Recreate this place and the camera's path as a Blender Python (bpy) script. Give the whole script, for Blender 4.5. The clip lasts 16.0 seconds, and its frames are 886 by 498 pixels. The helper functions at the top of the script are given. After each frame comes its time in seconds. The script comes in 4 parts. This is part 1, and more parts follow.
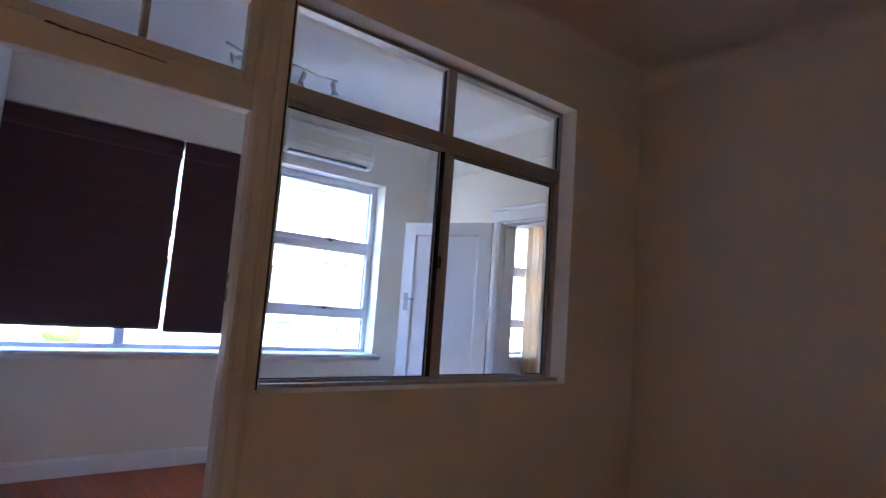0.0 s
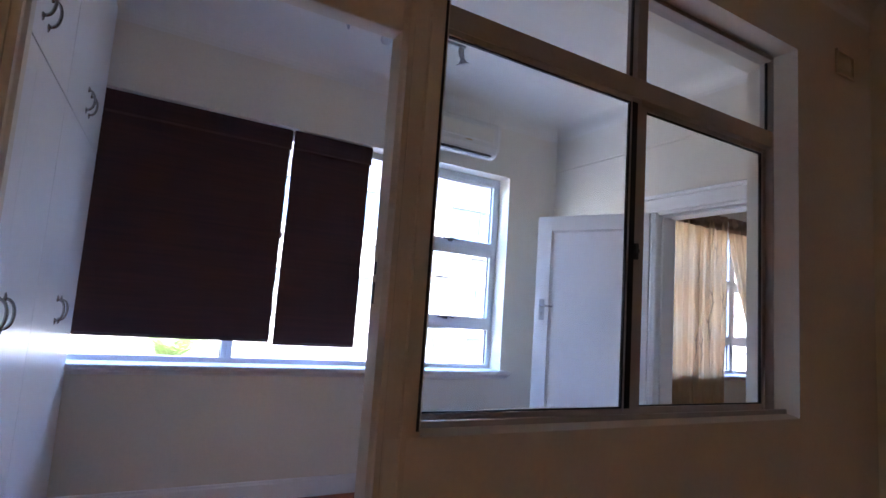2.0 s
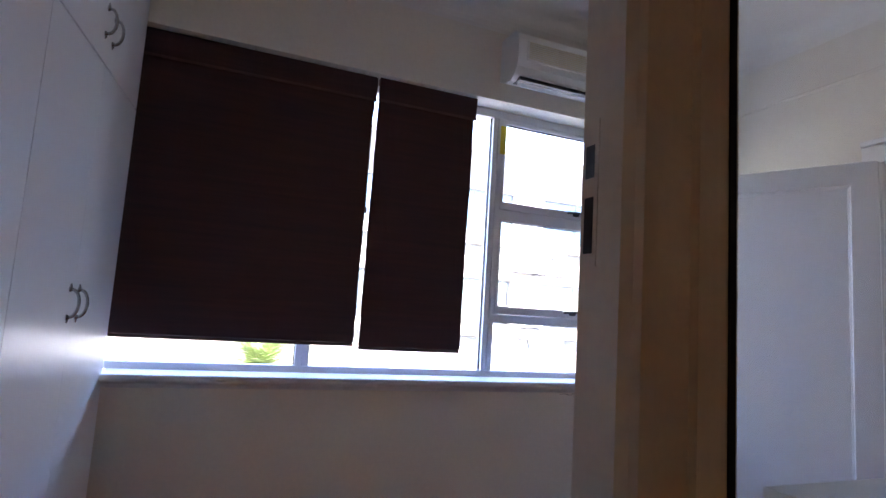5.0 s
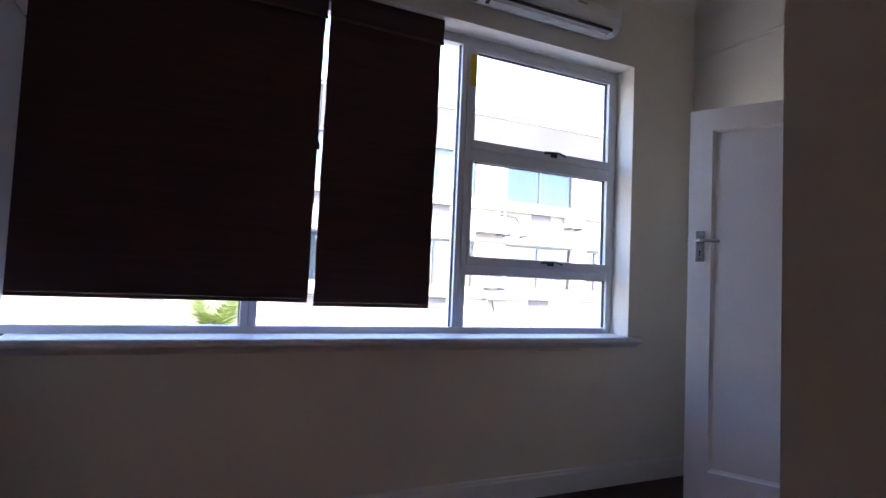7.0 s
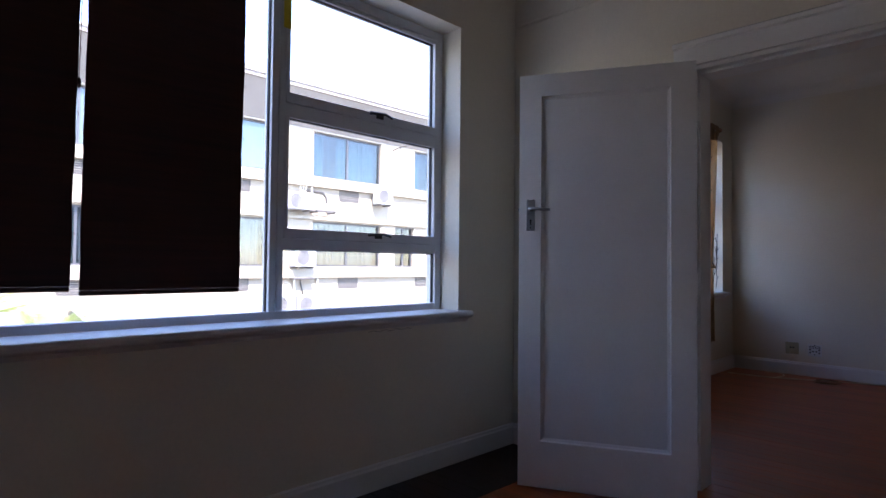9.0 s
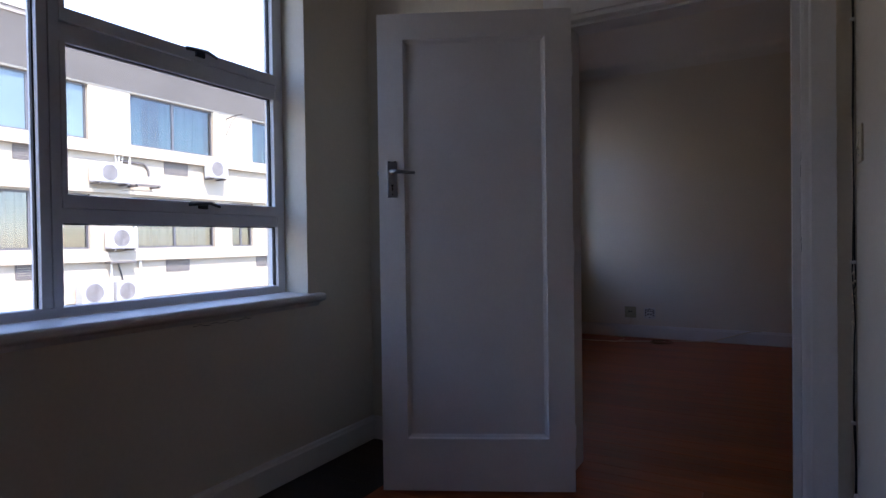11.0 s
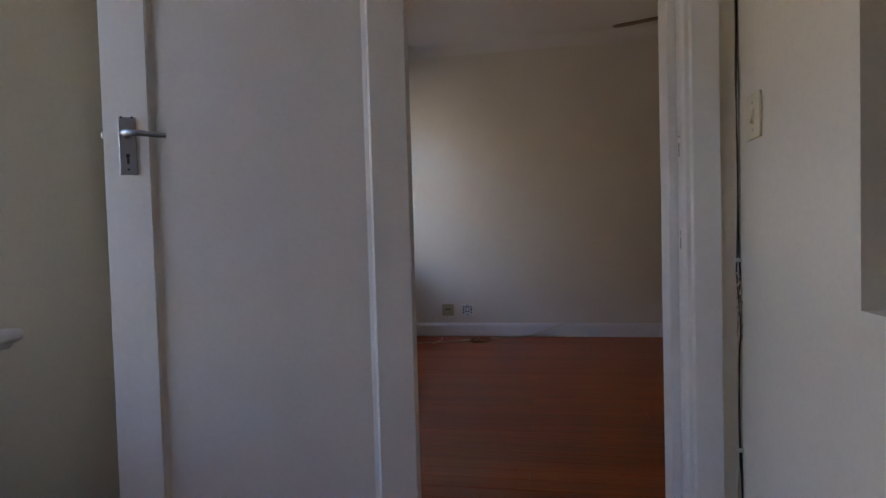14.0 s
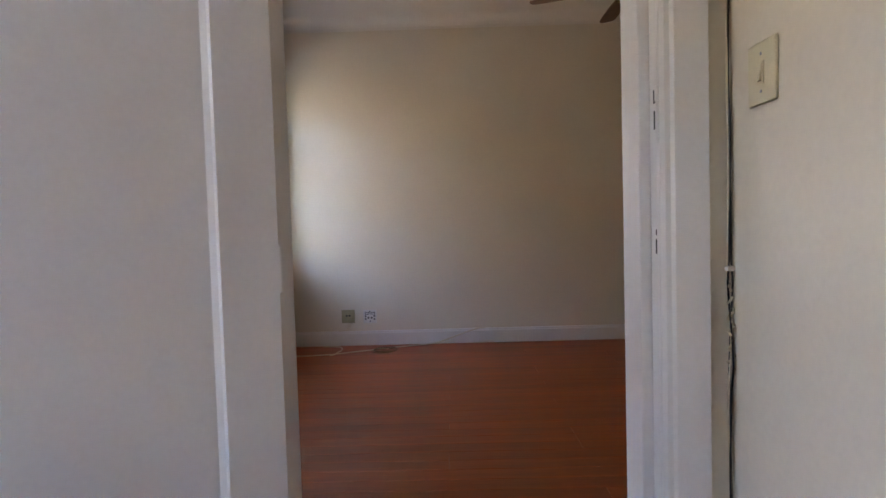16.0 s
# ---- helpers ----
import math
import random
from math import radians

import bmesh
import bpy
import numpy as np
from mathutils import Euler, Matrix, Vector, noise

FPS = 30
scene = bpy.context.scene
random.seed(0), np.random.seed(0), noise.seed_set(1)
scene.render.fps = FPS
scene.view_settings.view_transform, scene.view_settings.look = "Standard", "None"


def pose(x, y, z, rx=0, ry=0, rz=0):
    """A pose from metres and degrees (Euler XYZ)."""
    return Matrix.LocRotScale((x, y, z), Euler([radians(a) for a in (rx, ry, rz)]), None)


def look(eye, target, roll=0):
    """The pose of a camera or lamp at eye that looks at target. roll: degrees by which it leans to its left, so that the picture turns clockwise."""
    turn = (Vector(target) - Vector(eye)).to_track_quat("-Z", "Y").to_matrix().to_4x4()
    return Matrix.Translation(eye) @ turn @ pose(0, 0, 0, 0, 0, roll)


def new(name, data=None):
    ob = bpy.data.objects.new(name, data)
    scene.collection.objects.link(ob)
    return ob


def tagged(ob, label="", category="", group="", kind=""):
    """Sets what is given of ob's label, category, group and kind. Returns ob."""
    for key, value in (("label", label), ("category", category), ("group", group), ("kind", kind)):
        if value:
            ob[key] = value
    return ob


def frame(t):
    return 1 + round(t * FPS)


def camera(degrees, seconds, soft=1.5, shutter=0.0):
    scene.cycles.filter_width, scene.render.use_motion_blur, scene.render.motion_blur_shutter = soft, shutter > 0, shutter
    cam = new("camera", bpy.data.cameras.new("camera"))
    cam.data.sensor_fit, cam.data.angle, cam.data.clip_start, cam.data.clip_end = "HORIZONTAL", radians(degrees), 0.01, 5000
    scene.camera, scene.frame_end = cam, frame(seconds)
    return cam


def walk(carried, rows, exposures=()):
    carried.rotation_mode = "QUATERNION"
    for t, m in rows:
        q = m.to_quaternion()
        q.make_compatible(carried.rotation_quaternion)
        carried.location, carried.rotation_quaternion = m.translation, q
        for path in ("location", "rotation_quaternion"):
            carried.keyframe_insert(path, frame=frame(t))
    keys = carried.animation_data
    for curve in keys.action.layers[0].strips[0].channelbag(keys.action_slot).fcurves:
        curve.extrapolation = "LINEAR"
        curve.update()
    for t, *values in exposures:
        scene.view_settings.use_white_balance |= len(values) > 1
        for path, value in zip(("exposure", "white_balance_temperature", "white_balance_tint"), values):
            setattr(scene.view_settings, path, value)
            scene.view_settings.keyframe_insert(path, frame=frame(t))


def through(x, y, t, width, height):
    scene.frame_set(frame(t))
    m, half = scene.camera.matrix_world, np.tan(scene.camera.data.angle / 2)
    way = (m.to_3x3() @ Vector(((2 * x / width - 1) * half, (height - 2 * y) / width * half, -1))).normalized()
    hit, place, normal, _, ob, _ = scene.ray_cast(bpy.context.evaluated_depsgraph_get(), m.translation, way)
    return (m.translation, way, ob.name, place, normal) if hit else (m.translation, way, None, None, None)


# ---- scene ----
cam = camera(74.9, 16.0)
PATH = [
    (0, (-0.09, 0.064, 1.249), (1.169, 1.601, 1.472), 4.1),
    (0.5, (-0.032, 0.277, 1.249), (1.148, 1.875, 1.484), 4.3),
    (1, (0.008, 0.473, 1.221), (1.115, 2.122, 1.461), 4.1),
    (1.5, (0.035, 0.687, 1.224), (1.09, 2.369, 1.468), 4.0),
    (2, (0.048, 0.867, 1.204), (1.063, 2.574, 1.449), 4.0),
    (2.5, (0.11, 1.036, 1.189), (1.07, 2.773, 1.439), 3.8),
    (3, (0.203, 1.209, 1.201), (1.063, 2.997, 1.448), 3.8),
    (3.5, (0.225, 1.376, 1.189), (1.023, 3.193, 1.437), 3.8),
    (4, (0.259, 1.543, 1.209), (1.012, 3.379, 1.454), 3.8),
    (6.5, (0.416, 2.049, 1.08), (1.215, 3.876, 1.238), 2.7),
    (7, (0.456, 2.136, 1.1), (1.337, 3.928, 1.215), 2.5),
    (7.5, (0.508, 2.218, 1.108), (1.502, 3.951, 1.216), 2.0),
    (8, (0.523, 2.3, 1.099), (1.645, 3.953, 1.191), 1.6),
    (8.5, (0.53, 2.391, 1.091), (1.819, 3.918, 1.167), 1.1),
    (11, (0.863, 2.778, 1.072), (2.603, 3.763, 1.045), -0.8),
    (11.5, (0.935, 2.864, 1.069), (2.748, 3.709, 1.035), -1.0),
    (12, (1.005, 2.907, 1.062), (2.863, 3.644, 1.022), -1.2),
    (12.5, (1.123, 2.938, 1.069), (3.022, 3.561, 1.018), -1.4),
    (13, (1.276, 2.983, 1.079), (3.207, 3.5, 1.018), -1.5),
    (13.5, (1.401, 3.023, 1.083), (3.353, 3.451, 1.02), -1.7),
    (14, (1.53, 3.081, 1.091), (3.496, 3.441, 1.025), -1.6),
    (14.5, (1.667, 3.139, 1.107), (3.647, 3.41, 1.034), -1.8),
    (15, (1.774, 3.153, 1.091), (3.766, 3.316, 1.014), -1.9),
    (15.5, (1.914, 3.161, 1.086), (3.911, 3.236, 1.003), -1.9),
    (16, (2.092, 3.152, 1.095), (4.09, 3.18, 1.008), -1.6),
]
EXPOSURES = [(0, 5.5, 5500, 25), (2, 5.27, 5800, 26), (3.5, 5.08, 6150, 26), (4, 5.07, 6250, 26), (6.5, 4.2, 6500, 26), (7, 3.95, 6550, 26), (8.5, 3.36, 6600, 26), (11, 2.8, 6700, 26), (12, 3.05, 6850, 26), (13.5, 3.88, 7450, 22), (14.5, 4.30, 7850, 21), (16, 4.98, 8350, 21)]
walk(cam, [(t, look(eye, target, roll)) for t, eye, target, roll in PATH], EXPOSURES)

# ---- world, sun, exposure ----
world = bpy.data.worlds.new("sky")
scene.world = world
world.use_nodes = True
wn = world.node_tree.nodes
wl = world.node_tree.links
sky = wn.new("ShaderNodeTexSky")
sky.sky_type = 'NISHITA'
sky.sun_disc = False
sky.sun_elevation = radians(52)
sky.sun_rotation = radians(205)
sky.ozone_density = 3.5
sky.dust_density = 0.4
wn["Background"].inputs["Strength"].default_value = 0.15
wl.new(sky.outputs["Color"], wn["Background"].inputs["Color"])

sun = new("sun", bpy.data.lights.new("sun", 'SUN'))
sun.data.energy = 1.8
sun.data.angle = radians(0.5)
sun.data.color = (1.0, 0.95, 0.86)
sun.matrix_basis = look((-6.0, -9.0, 16.0), (0.0, 4.0, 0.0))


# ---- materials ----
def mat(name, color, rough=0.6, metal=0.0, vary=0.06, scale=6.0, fine=90.0, bump=0.05, depth=0.002, stretch=(1, 1, 1), rand=0.0, stain=None, spec=0.5):
    m = bpy.data.materials.new(name)
    m.use_nodes = True
    n, l = m.node_tree.nodes, m.node_tree.links
    p = n["Principled BSDF"]
    p.inputs["Roughness"].default_value = rough
    p.inputs["Metallic"].default_value = metal
    p.inputs["Specular IOR Level"].default_value = spec
    co = n.new("ShaderNodeTexCoord")
    mp = n.new("ShaderNodeMapping")
    mp.inputs["Scale"].default_value = stretch
    l.new(co.outputs["Object"], mp.inputs["Vector"])
    big = n.new("ShaderNodeTexNoise")
    big.inputs["Scale"].default_value = scale
    big.inputs["Detail"].default_value = 5
    small = n.new("ShaderNodeTexNoise")
    small.inputs["Scale"].default_value = fine
    small.inputs["Detail"].default_value = 3
    l.new(mp.outputs["Vector"], big.inputs["Vector"])
    l.new(mp.outputs["Vector"], small.inputs["Vector"])
    mix = n.new("ShaderNodeMath")
    mix.operation = 'MULTIPLY_ADD'
    mix.inputs[1].default_value = 0.35
    l.new(small.outputs["Fac"], mix.inputs[0])
    half = n.new("ShaderNodeMath")
    half.operation = 'MULTIPLY'
    half.inputs[1].default_value = 0.65
    l.new(big.outputs["Fac"], half.inputs[0])
    l.new(half.outputs[0], mix.inputs[2])
    ramp = n.new("ShaderNodeValToRGB")
    ramp.color_ramp.elements[0].position = 0.3
    ramp.color_ramp.elements[1].position = 0.7
    lo = [max(0, c * (1 - 2.2 * vary)) for c in color]
    if stain:
        lo = list(stain)
    ramp.color_ramp.elements[0].color = (*lo, 1)
    ramp.color_ramp.elements[1].color = (*[min(1, c * (1 + vary)) for c in color], 1)
    l.new(mix.outputs[0], ramp.inputs["Fac"])
    out = ramp.outputs["Color"]
    if rand:
        info = n.new("ShaderNodeObjectInfo")
        hsv = n.new("ShaderNodeHueSaturation")
        mr = n.new("ShaderNodeMapRange")
        mr.inputs["To Min"].default_value = 1 - rand
        mr.inputs["To Max"].default_value = 1 + rand
        l.new(info.outputs["Random"], mr.inputs["Value"])
        l.new(mr.outputs["Result"], hsv.inputs["Value"])
        l.new(out, hsv.inputs["Color"])
        out = hsv.outputs["Color"]
    l.new(out, p.inputs["Base Color"])
    rr = n.new("ShaderNodeMapRange")
    rr.inputs["To Min"].default_value = max(0.02, rough - 0.08)
    rr.inputs["To Max"].default_value = min(1, rough + 0.08)
    l.new(big.outputs["Fac"], rr.inputs["Value"])
    l.new(rr.outputs["Result"], p.inputs["Roughness"])
    if bump:
        b = n.new("ShaderNodeBump")
        b.inputs["Strength"].default_value = bump
        b.inputs["Distance"].default_value = depth
        l.new(mix.outputs[0], b.inputs["Height"])
        l.new(b.outputs["Normal"], p.inputs["Normal"])
    return m


def glass_mat(name, tint=(0.97, 0.99, 0.99), haze=0.0, gloss=0.025):
    m = bpy.data.materials.new(name)
    m.use_nodes = True
    n, l = m.node_tree.nodes, m.node_tree.links
    n.remove(n["Principled BSDF"])
    t = n.new("ShaderNodeBsdfTransparent")
    t.inputs["Color"].default_value = (*tint, 1)
    g = n.new("ShaderNodeBsdfGlossy")
    g.inputs["Roughness"].default_value = 0.01
    f = n.new("ShaderNodeLayerWeight")
    f.inputs["Blend"].default_value = 0.5
    pw = n.new("ShaderNodeMath")
    pw.operation = 'POWER'
    pw.inputs[1].default_value = 5.0
    l.new(f.outputs["Facing"], pw.inputs[0])
    sc = n.new("ShaderNodeMath")
    sc.operation = 'MULTIPLY_ADD'
    sc.inputs[1].default_value = 0.7
    sc.inputs[2].default_value = gloss
    l.new(pw.outputs[0], sc.inputs[0])
    mx = n.new("ShaderNodeMixShader")
    l.new(sc.outputs[0], mx.inputs["Fac"])
    l.new(t.outputs[0], mx.inputs[1])
    l.new(g.outputs[0], mx.inputs[2])
    out = mx.outputs[0]
    if haze:
        tr = n.new("ShaderNodeBsdfTranslucent")
        tr.inputs["Color"].default_value = (0.8, 0.85, 0.9, 1)
        no = n.new("ShaderNodeTexNoise")
        no.inputs["Scale"].default_value = 3.0
        no.inputs["Detail"].default_value = 6
        co = n.new("ShaderNodeTexCoord")
        l.new(co.outputs["Object"], no.inputs["Vector"])
        hz = n.new("ShaderNodeMapRange")
        hz.inputs["From Min"].default_value = 0.3
        hz.inputs["From Max"].default_value = 0.7
        hz.inputs["To Min"].default_value = haze * 0.6
        hz.inputs["To Max"].default_value = haze * 1.4
        l.new(no.outputs["Fac"], hz.inputs["Value"])
        m2 = n.new("ShaderNodeMixShader")
        l.new(hz.outputs["Result"], m2.inputs["Fac"])
        l.new(out, m2.inputs[1])
        l.new(tr.outputs[0], m2.inputs[2])
        out = m2.outputs[0]
    l.new(out, n["Material Output"].inputs["Surface"])
    return m


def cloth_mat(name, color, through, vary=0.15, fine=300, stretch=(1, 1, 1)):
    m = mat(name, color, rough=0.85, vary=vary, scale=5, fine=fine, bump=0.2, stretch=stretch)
    n, l = m.node_tree.nodes, m.node_tree.links
    p = n["Principled BSDF"]
    tr = n.new("ShaderNodeBsdfTranslucent")
    tr.inputs["Color"].default_value = (*color, 1)
    mx = n.new("ShaderNodeMixShader")
    mx.inputs["Fac"].default_value = through
    l.new(p.outputs[0], mx.inputs[1])
    l.new(tr.outputs[0], mx.inputs[2])
    l.new(mx.outputs[0], n["Material Output"].inputs["Surface"])
    return m


PLASTER = mat("cream_plaster", (0.78, 0.72, 0.605), rough=0.75, vary=0.035, scale=1.6, fine=60, bump=0.12, depth=0.003)
CEIL = mat("ceiling_paint", (0.80, 0.76, 0.69), rough=0.85, vary=0.03, scale=1.3, fine=70, bump=0.08)
GLOSS = mat("white_gloss_paint", (0.80, 0.79, 0.77), rough=0.38, vary=0.03, scale=5, fine=70, bump=0.06)
CREAM = mat("cream_gloss_paint", (0.74, 0.67, 0.55), rough=0.4, vary=0.05, scale=7, fine=80, bump=0.12, depth=0.003)
SILLP = mat("sill_paint", (0.76, 0.74, 0.72), rough=0.4, vary=0.05, scale=9, fine=80, bump=0.08)
LAMIN = mat("white_melamine", (0.84, 0.835, 0.83), rough=0.33, vary=0.015, scale=2, fine=120, bump=0.02)
ALU = mat("white_aluminium", (0.72, 0.74, 0.77), rough=0.4, metal=0.0, vary=0.03, scale=8, fine=120, bump=0.02)
BRALU = mat("bronze_aluminium", (0.46, 0.40, 0.34), rough=0.42, metal=0.15, vary=0.05, scale=8, fine=120, bump=0.03)
CHROME = mat("chrome", (0.42, 0.42, 0.43), rough=0.16, metal=1.0, vary=0.04, scale=20, bump=0.0)
NICKEL = mat("satin_nickel", (0.62, 0.61, 0.60), rough=0.32, metal=0.8, vary=0.05, scale=20, bump=0.02)
STEEL = mat("satin_steel", (0.38, 0.40, 0.42), rough=0.35, metal=0.9, vary=0.08, scale=30, bump=0.03)
BLACKP = mat("black_plastic", (0.02, 0.02, 0.022), rough=0.45, vary=0.1, bump=0.02)
RUBBER = mat("gasket_rubber", (0.015, 0.015, 0.016), rough=0.7, vary=0.1, bump=0.0)
BLIND = mat("dark_woven_blind", (0.058, 0.019, 0.016), rough=0.8, vary=0.25, scale=3, fine=160, bump=0.25, depth=0.001, stretch=(0.6, 1, 14))
HEM = mat("blind_hem", (0.10, 0.045, 0.04), rough=0.8, vary=0.2, bump=0.2)
ACW = mat("off_white_plastic", (0.74, 0.73, 0.68), rough=0.4, vary=0.02, scale=4, fine=80, bump=0.0)
# even grey-white for the outdoor condenser casings
OUTAC = mat("grey_white_casing", (0.40, 0.41, 0.43), rough=0.5, vary=0.06, scale=5, fine=60, bump=0.02)
PLATE = mat("ivory_plastic", (0.72, 0.66, 0.47), rough=0.4, vary=0.04, scale=25, fine=120, bump=0.02)
WPLATE = mat("white_plastic", (0.75, 0.74, 0.70), rough=0.4, vary=0.04, scale=25, fine=120, bump=0.02)
WOOD = mat("red_brown_floorboards", (0.44, 0.097, 0.023), rough=0.36, vary=0.22, scale=1.3, fine=14, bump=0.08, depth=0.002, stretch=(8, 0.35, 1), rand=0.13, spec=0.3)
NEARBLACK = mat("near_black_boards", (0.045, 0.026, 0.022), rough=0.5, vary=0.25, scale=3, fine=20, bump=0.1, stretch=(8, 0.5, 1), rand=0.1, spec=0.3)
DARKGAP = mat("dark_underfloor", (0.03, 0.015, 0.01), rough=0.9, vary=0.1, bump=0.0)
FANWOOD = mat("fan_blade_wood", (0.24, 0.105, 0.04), rough=0.4, vary=0.2, scale=4, fine=40, stretch=(1, 8, 1), bump=0.05)
BRASS = mat("dull_brass", (0.55, 0.38, 0.16), rough=0.35, metal=0.9, vary=0.08, scale=20, bump=0.02)
CABLE = mat("black_cable", (0.02, 0.018, 0.018), rough=0.5, vary=0.1, bump=0.0)
OLDIVORY = mat("aged_ivory_plastic", (0.46, 0.42, 0.25), rough=0.45, vary=0.06, scale=25, bump=0.02)
WCABLE = mat("cream_cable", (0.72, 0.64, 0.48), rough=0.5, vary=0.08, bump=0.0)
BRCABLE = mat("brown_cable", (0.20, 0.12, 0.05), rough=0.5, vary=0.1, bump=0.0)
TAPE = mat("yellow_tape", (0.70, 0.56, 0.02), rough=0.5, vary=0.08, scale=30, bump=0.05)
RUST = mat("rust_stain", (0.10, 0.055, 0.025), rough=0.9, vary=0.3, scale=30, bump=0.3)
# vertical colour streaks in the voile stand in for shade between folds
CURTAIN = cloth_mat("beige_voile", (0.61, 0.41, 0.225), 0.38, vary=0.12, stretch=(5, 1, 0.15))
CURTHEM = mat("beige_curtain_header", (0.33, 0.21, 0.115), rough=0.85, vary=0.12, scale=8, fine=200, bump=0.2)
THREAD = mat("dark_embroidery", (0.06, 0.04, 0.03), rough=0.9, bump=0.0)
GLASS = glass_mat("window_glass")
DUSTY = glass_mat("dusty_glass", haze=0.05)
RENDER = mat("sunlit_render", (0.375, 0.33, 0.262), rough=0.9, vary=0.05, scale=0.5, fine=12, bump=0.1)
# render darkened for the eave: the shade on its underside put into the colour
EAVE = mat("shaded_eave_render", (0.27, 0.245, 0.225), rough=0.9, vary=0.08, scale=0.5, fine=12, bump=0.1)
SHADEW = mat("facade_window_frame", (0.10, 0.10, 0.11), rough=0.4, metal=0.4, bump=0.0)
TINTED = glass_mat("facade_tinted_glass", tint=(0.50, 0.56, 0.58), gloss=0.10)
FGLASS = mat("facade_glass", (0.10, 0.15, 0.17), rough=0.06, vary=0.15, scale=0.7, bump=0.0, spec=0.9)
TEAL = mat("teal_curtain", (0.16, 0.36, 0.36), rough=0.9, vary=0.25, scale=3, stretch=(8, 1, 0.3), bump=0.0)
WHITEC = mat("white_curtain", (0.38, 0.42, 0.46), rough=0.9, vary=0.15, scale=3, stretch=(8, 1, 0.3), bump=0.0)
LOUVRE = mat("grey_louvre", (0.11, 0.10, 0.095), rough=0.7, vary=0.1, bump=0.0)
ROOFM = mat("roof_sheet", (0.42, 0.40, 0.38), rough=0.7, vary=0.08, scale=1, bump=0.1)
LEAF = mat("palm_leaf", (0.17, 0.22, 0.045), rough=0.5, vary=0.3, scale=4, fine=30, bump=0.05, rand=0.15)
BARK = mat("palm_bark", (0.16, 0.11, 0.07), rough=0.95, vary=0.25, scale=8, bump=0.5, depth=0.02)
GROUND = mat("paving", (0.22, 0.21, 0.19), rough=0.9, vary=0.12, scale=0.6, fine=14, bump=0.2)


# ---- builders ----
def box(bm, x0, x1, y0, y1, z0, z1, bev=0.0, seg=2):
    vs = [bm.verts.new((x, y, z)) for x in (x0, x1) for y in (y0, y1) for z in (z0, z1)]
    fs = [(0, 1, 3, 2), (4, 6, 7, 5), (0, 4, 5, 1), (2, 3, 7, 6), (0, 2, 6, 4), (1, 5, 7, 3)]
    faces = [bm.faces.new([vs[i] for i in f]) for f in fs]
    if bev:
        es = list({e for f in faces for e in f.edges})
        bmesh.ops.bevel(bm, geom=es, offset=bev, segments=seg, affect='EDGES', profile=0.5)
    return bm


def boxes(*rows, bev=0.0):
    bm = bmesh.new()
    for r in rows:
        box(bm, *r, bev=bev)
    return bm


def extrude_profile(pts, axis, a0, a1):
    """A closed profile of 2D points swept along an axis: 'x' takes (y, z), 'y' takes (x, z), 'z' takes (x, y)."""
    bm = bmesh.new()

    def at(p, a):
        return {'x': (a, p[0], p[1]), 'y': (p[0], a, p[1]), 'z': (p[0], p[1], a)}[axis]
    r0 = [bm.verts.new(at(p, a0)) for p in pts]
    r1 = [bm.verts.new(at(p, a1)) for p in pts]
    k = len(pts)
    for i in range(k):
        bm.faces.new((r0[i], r0[(i + 1) % k], r1[(i + 1) % k], r1[i]))
    bm.faces.new(r0[::-1])
    bm.faces.new(r1)
    bmesh.ops.recalc_face_normals(bm, faces=bm.faces)
    return bm


def tube(bm, pts, r, sides=8, taper=None):
    pts = [Vector(p) for p in pts]
    rings = []
    up = Vector((0.13, 0.27, 0.95)).normalized()
    for i, p in enumerate(pts):
        d = (pts[min(i + 1, len(pts) - 1)] - pts[max(i - 1, 0)]).normalized()
        a = d.cross(up)
        if a.length < 0.05:
            a = d.cross(Vector((1, 0, 0)))
        a.normalize()
        b = d.cross(a)
        rad = r if taper is None else r + (taper - r) * i / (len(pts) - 1)
        rings.append([bm.verts.new(p + rad * (math.cos(k * math.tau / sides) * a + math.sin(k * math.tau / sides) * b)) for k in range(sides)])
    for q, w in zip(rings, rings[1:]):
        for k in range(sides):
            bm.faces.new((q[k], q[(k + 1) % sides], w[(k + 1) % sides], w[k]))
    bm.faces.new(rings[0][::-1])
    bm.faces.new(rings[-1])
    return bm


def ring(bm, radius, r, m, sides=24, around=6):
    """A closed hoop round z at the pose m."""
    loops = []
    for k in range(sides):
        a = k * math.tau / sides
        loops.append([bm.verts.new(m @ Vector(((radius + r * math.cos(b * math.tau / around)) * math.cos(a), (radius + r * math.cos(b * math.tau / around)) * math.sin(a), r * math.sin(b * math.tau / around)))) for b in range(around)])
    for k in range(sides):
        p, q = loops[k], loops[(k + 1) % sides]
        for b in range(around):
            bm.faces.new((p[b], q[b], q[(b + 1) % around], p[(b + 1) % around]))
    return bm


def turned(bm, profile, m, sides=20):
    """A solid of revolution round z: (radius, height) pairs, at the pose m."""
    rings = [[bm.verts.new(m @ Vector((r * math.cos(k * math.tau / sides), r * math.sin(k * math.tau / sides), z))) for k in range(sides)] for r, z in profile]
    for q, w in zip(rings, rings[1:]):
        for k in range(sides):
            bm.faces.new((q[k], q[(k + 1) % sides], w[(k + 1) % sides], w[k]))
    bm.faces.new(rings[0][::-1])
    bm.faces.new(rings[-1])
    return bm


def mesh_of(name, bm, material, smooth=False):
    bmesh.ops.recalc_face_normals(bm, faces=bm.faces)
    me = bpy.data.meshes.new(name)
    bm.to_mesh(me)
    bm.free()
    me.materials.append(material)
    if smooth:
        me.polygons.foreach_set("use_smooth", [True] * len(me.polygons))
    return me


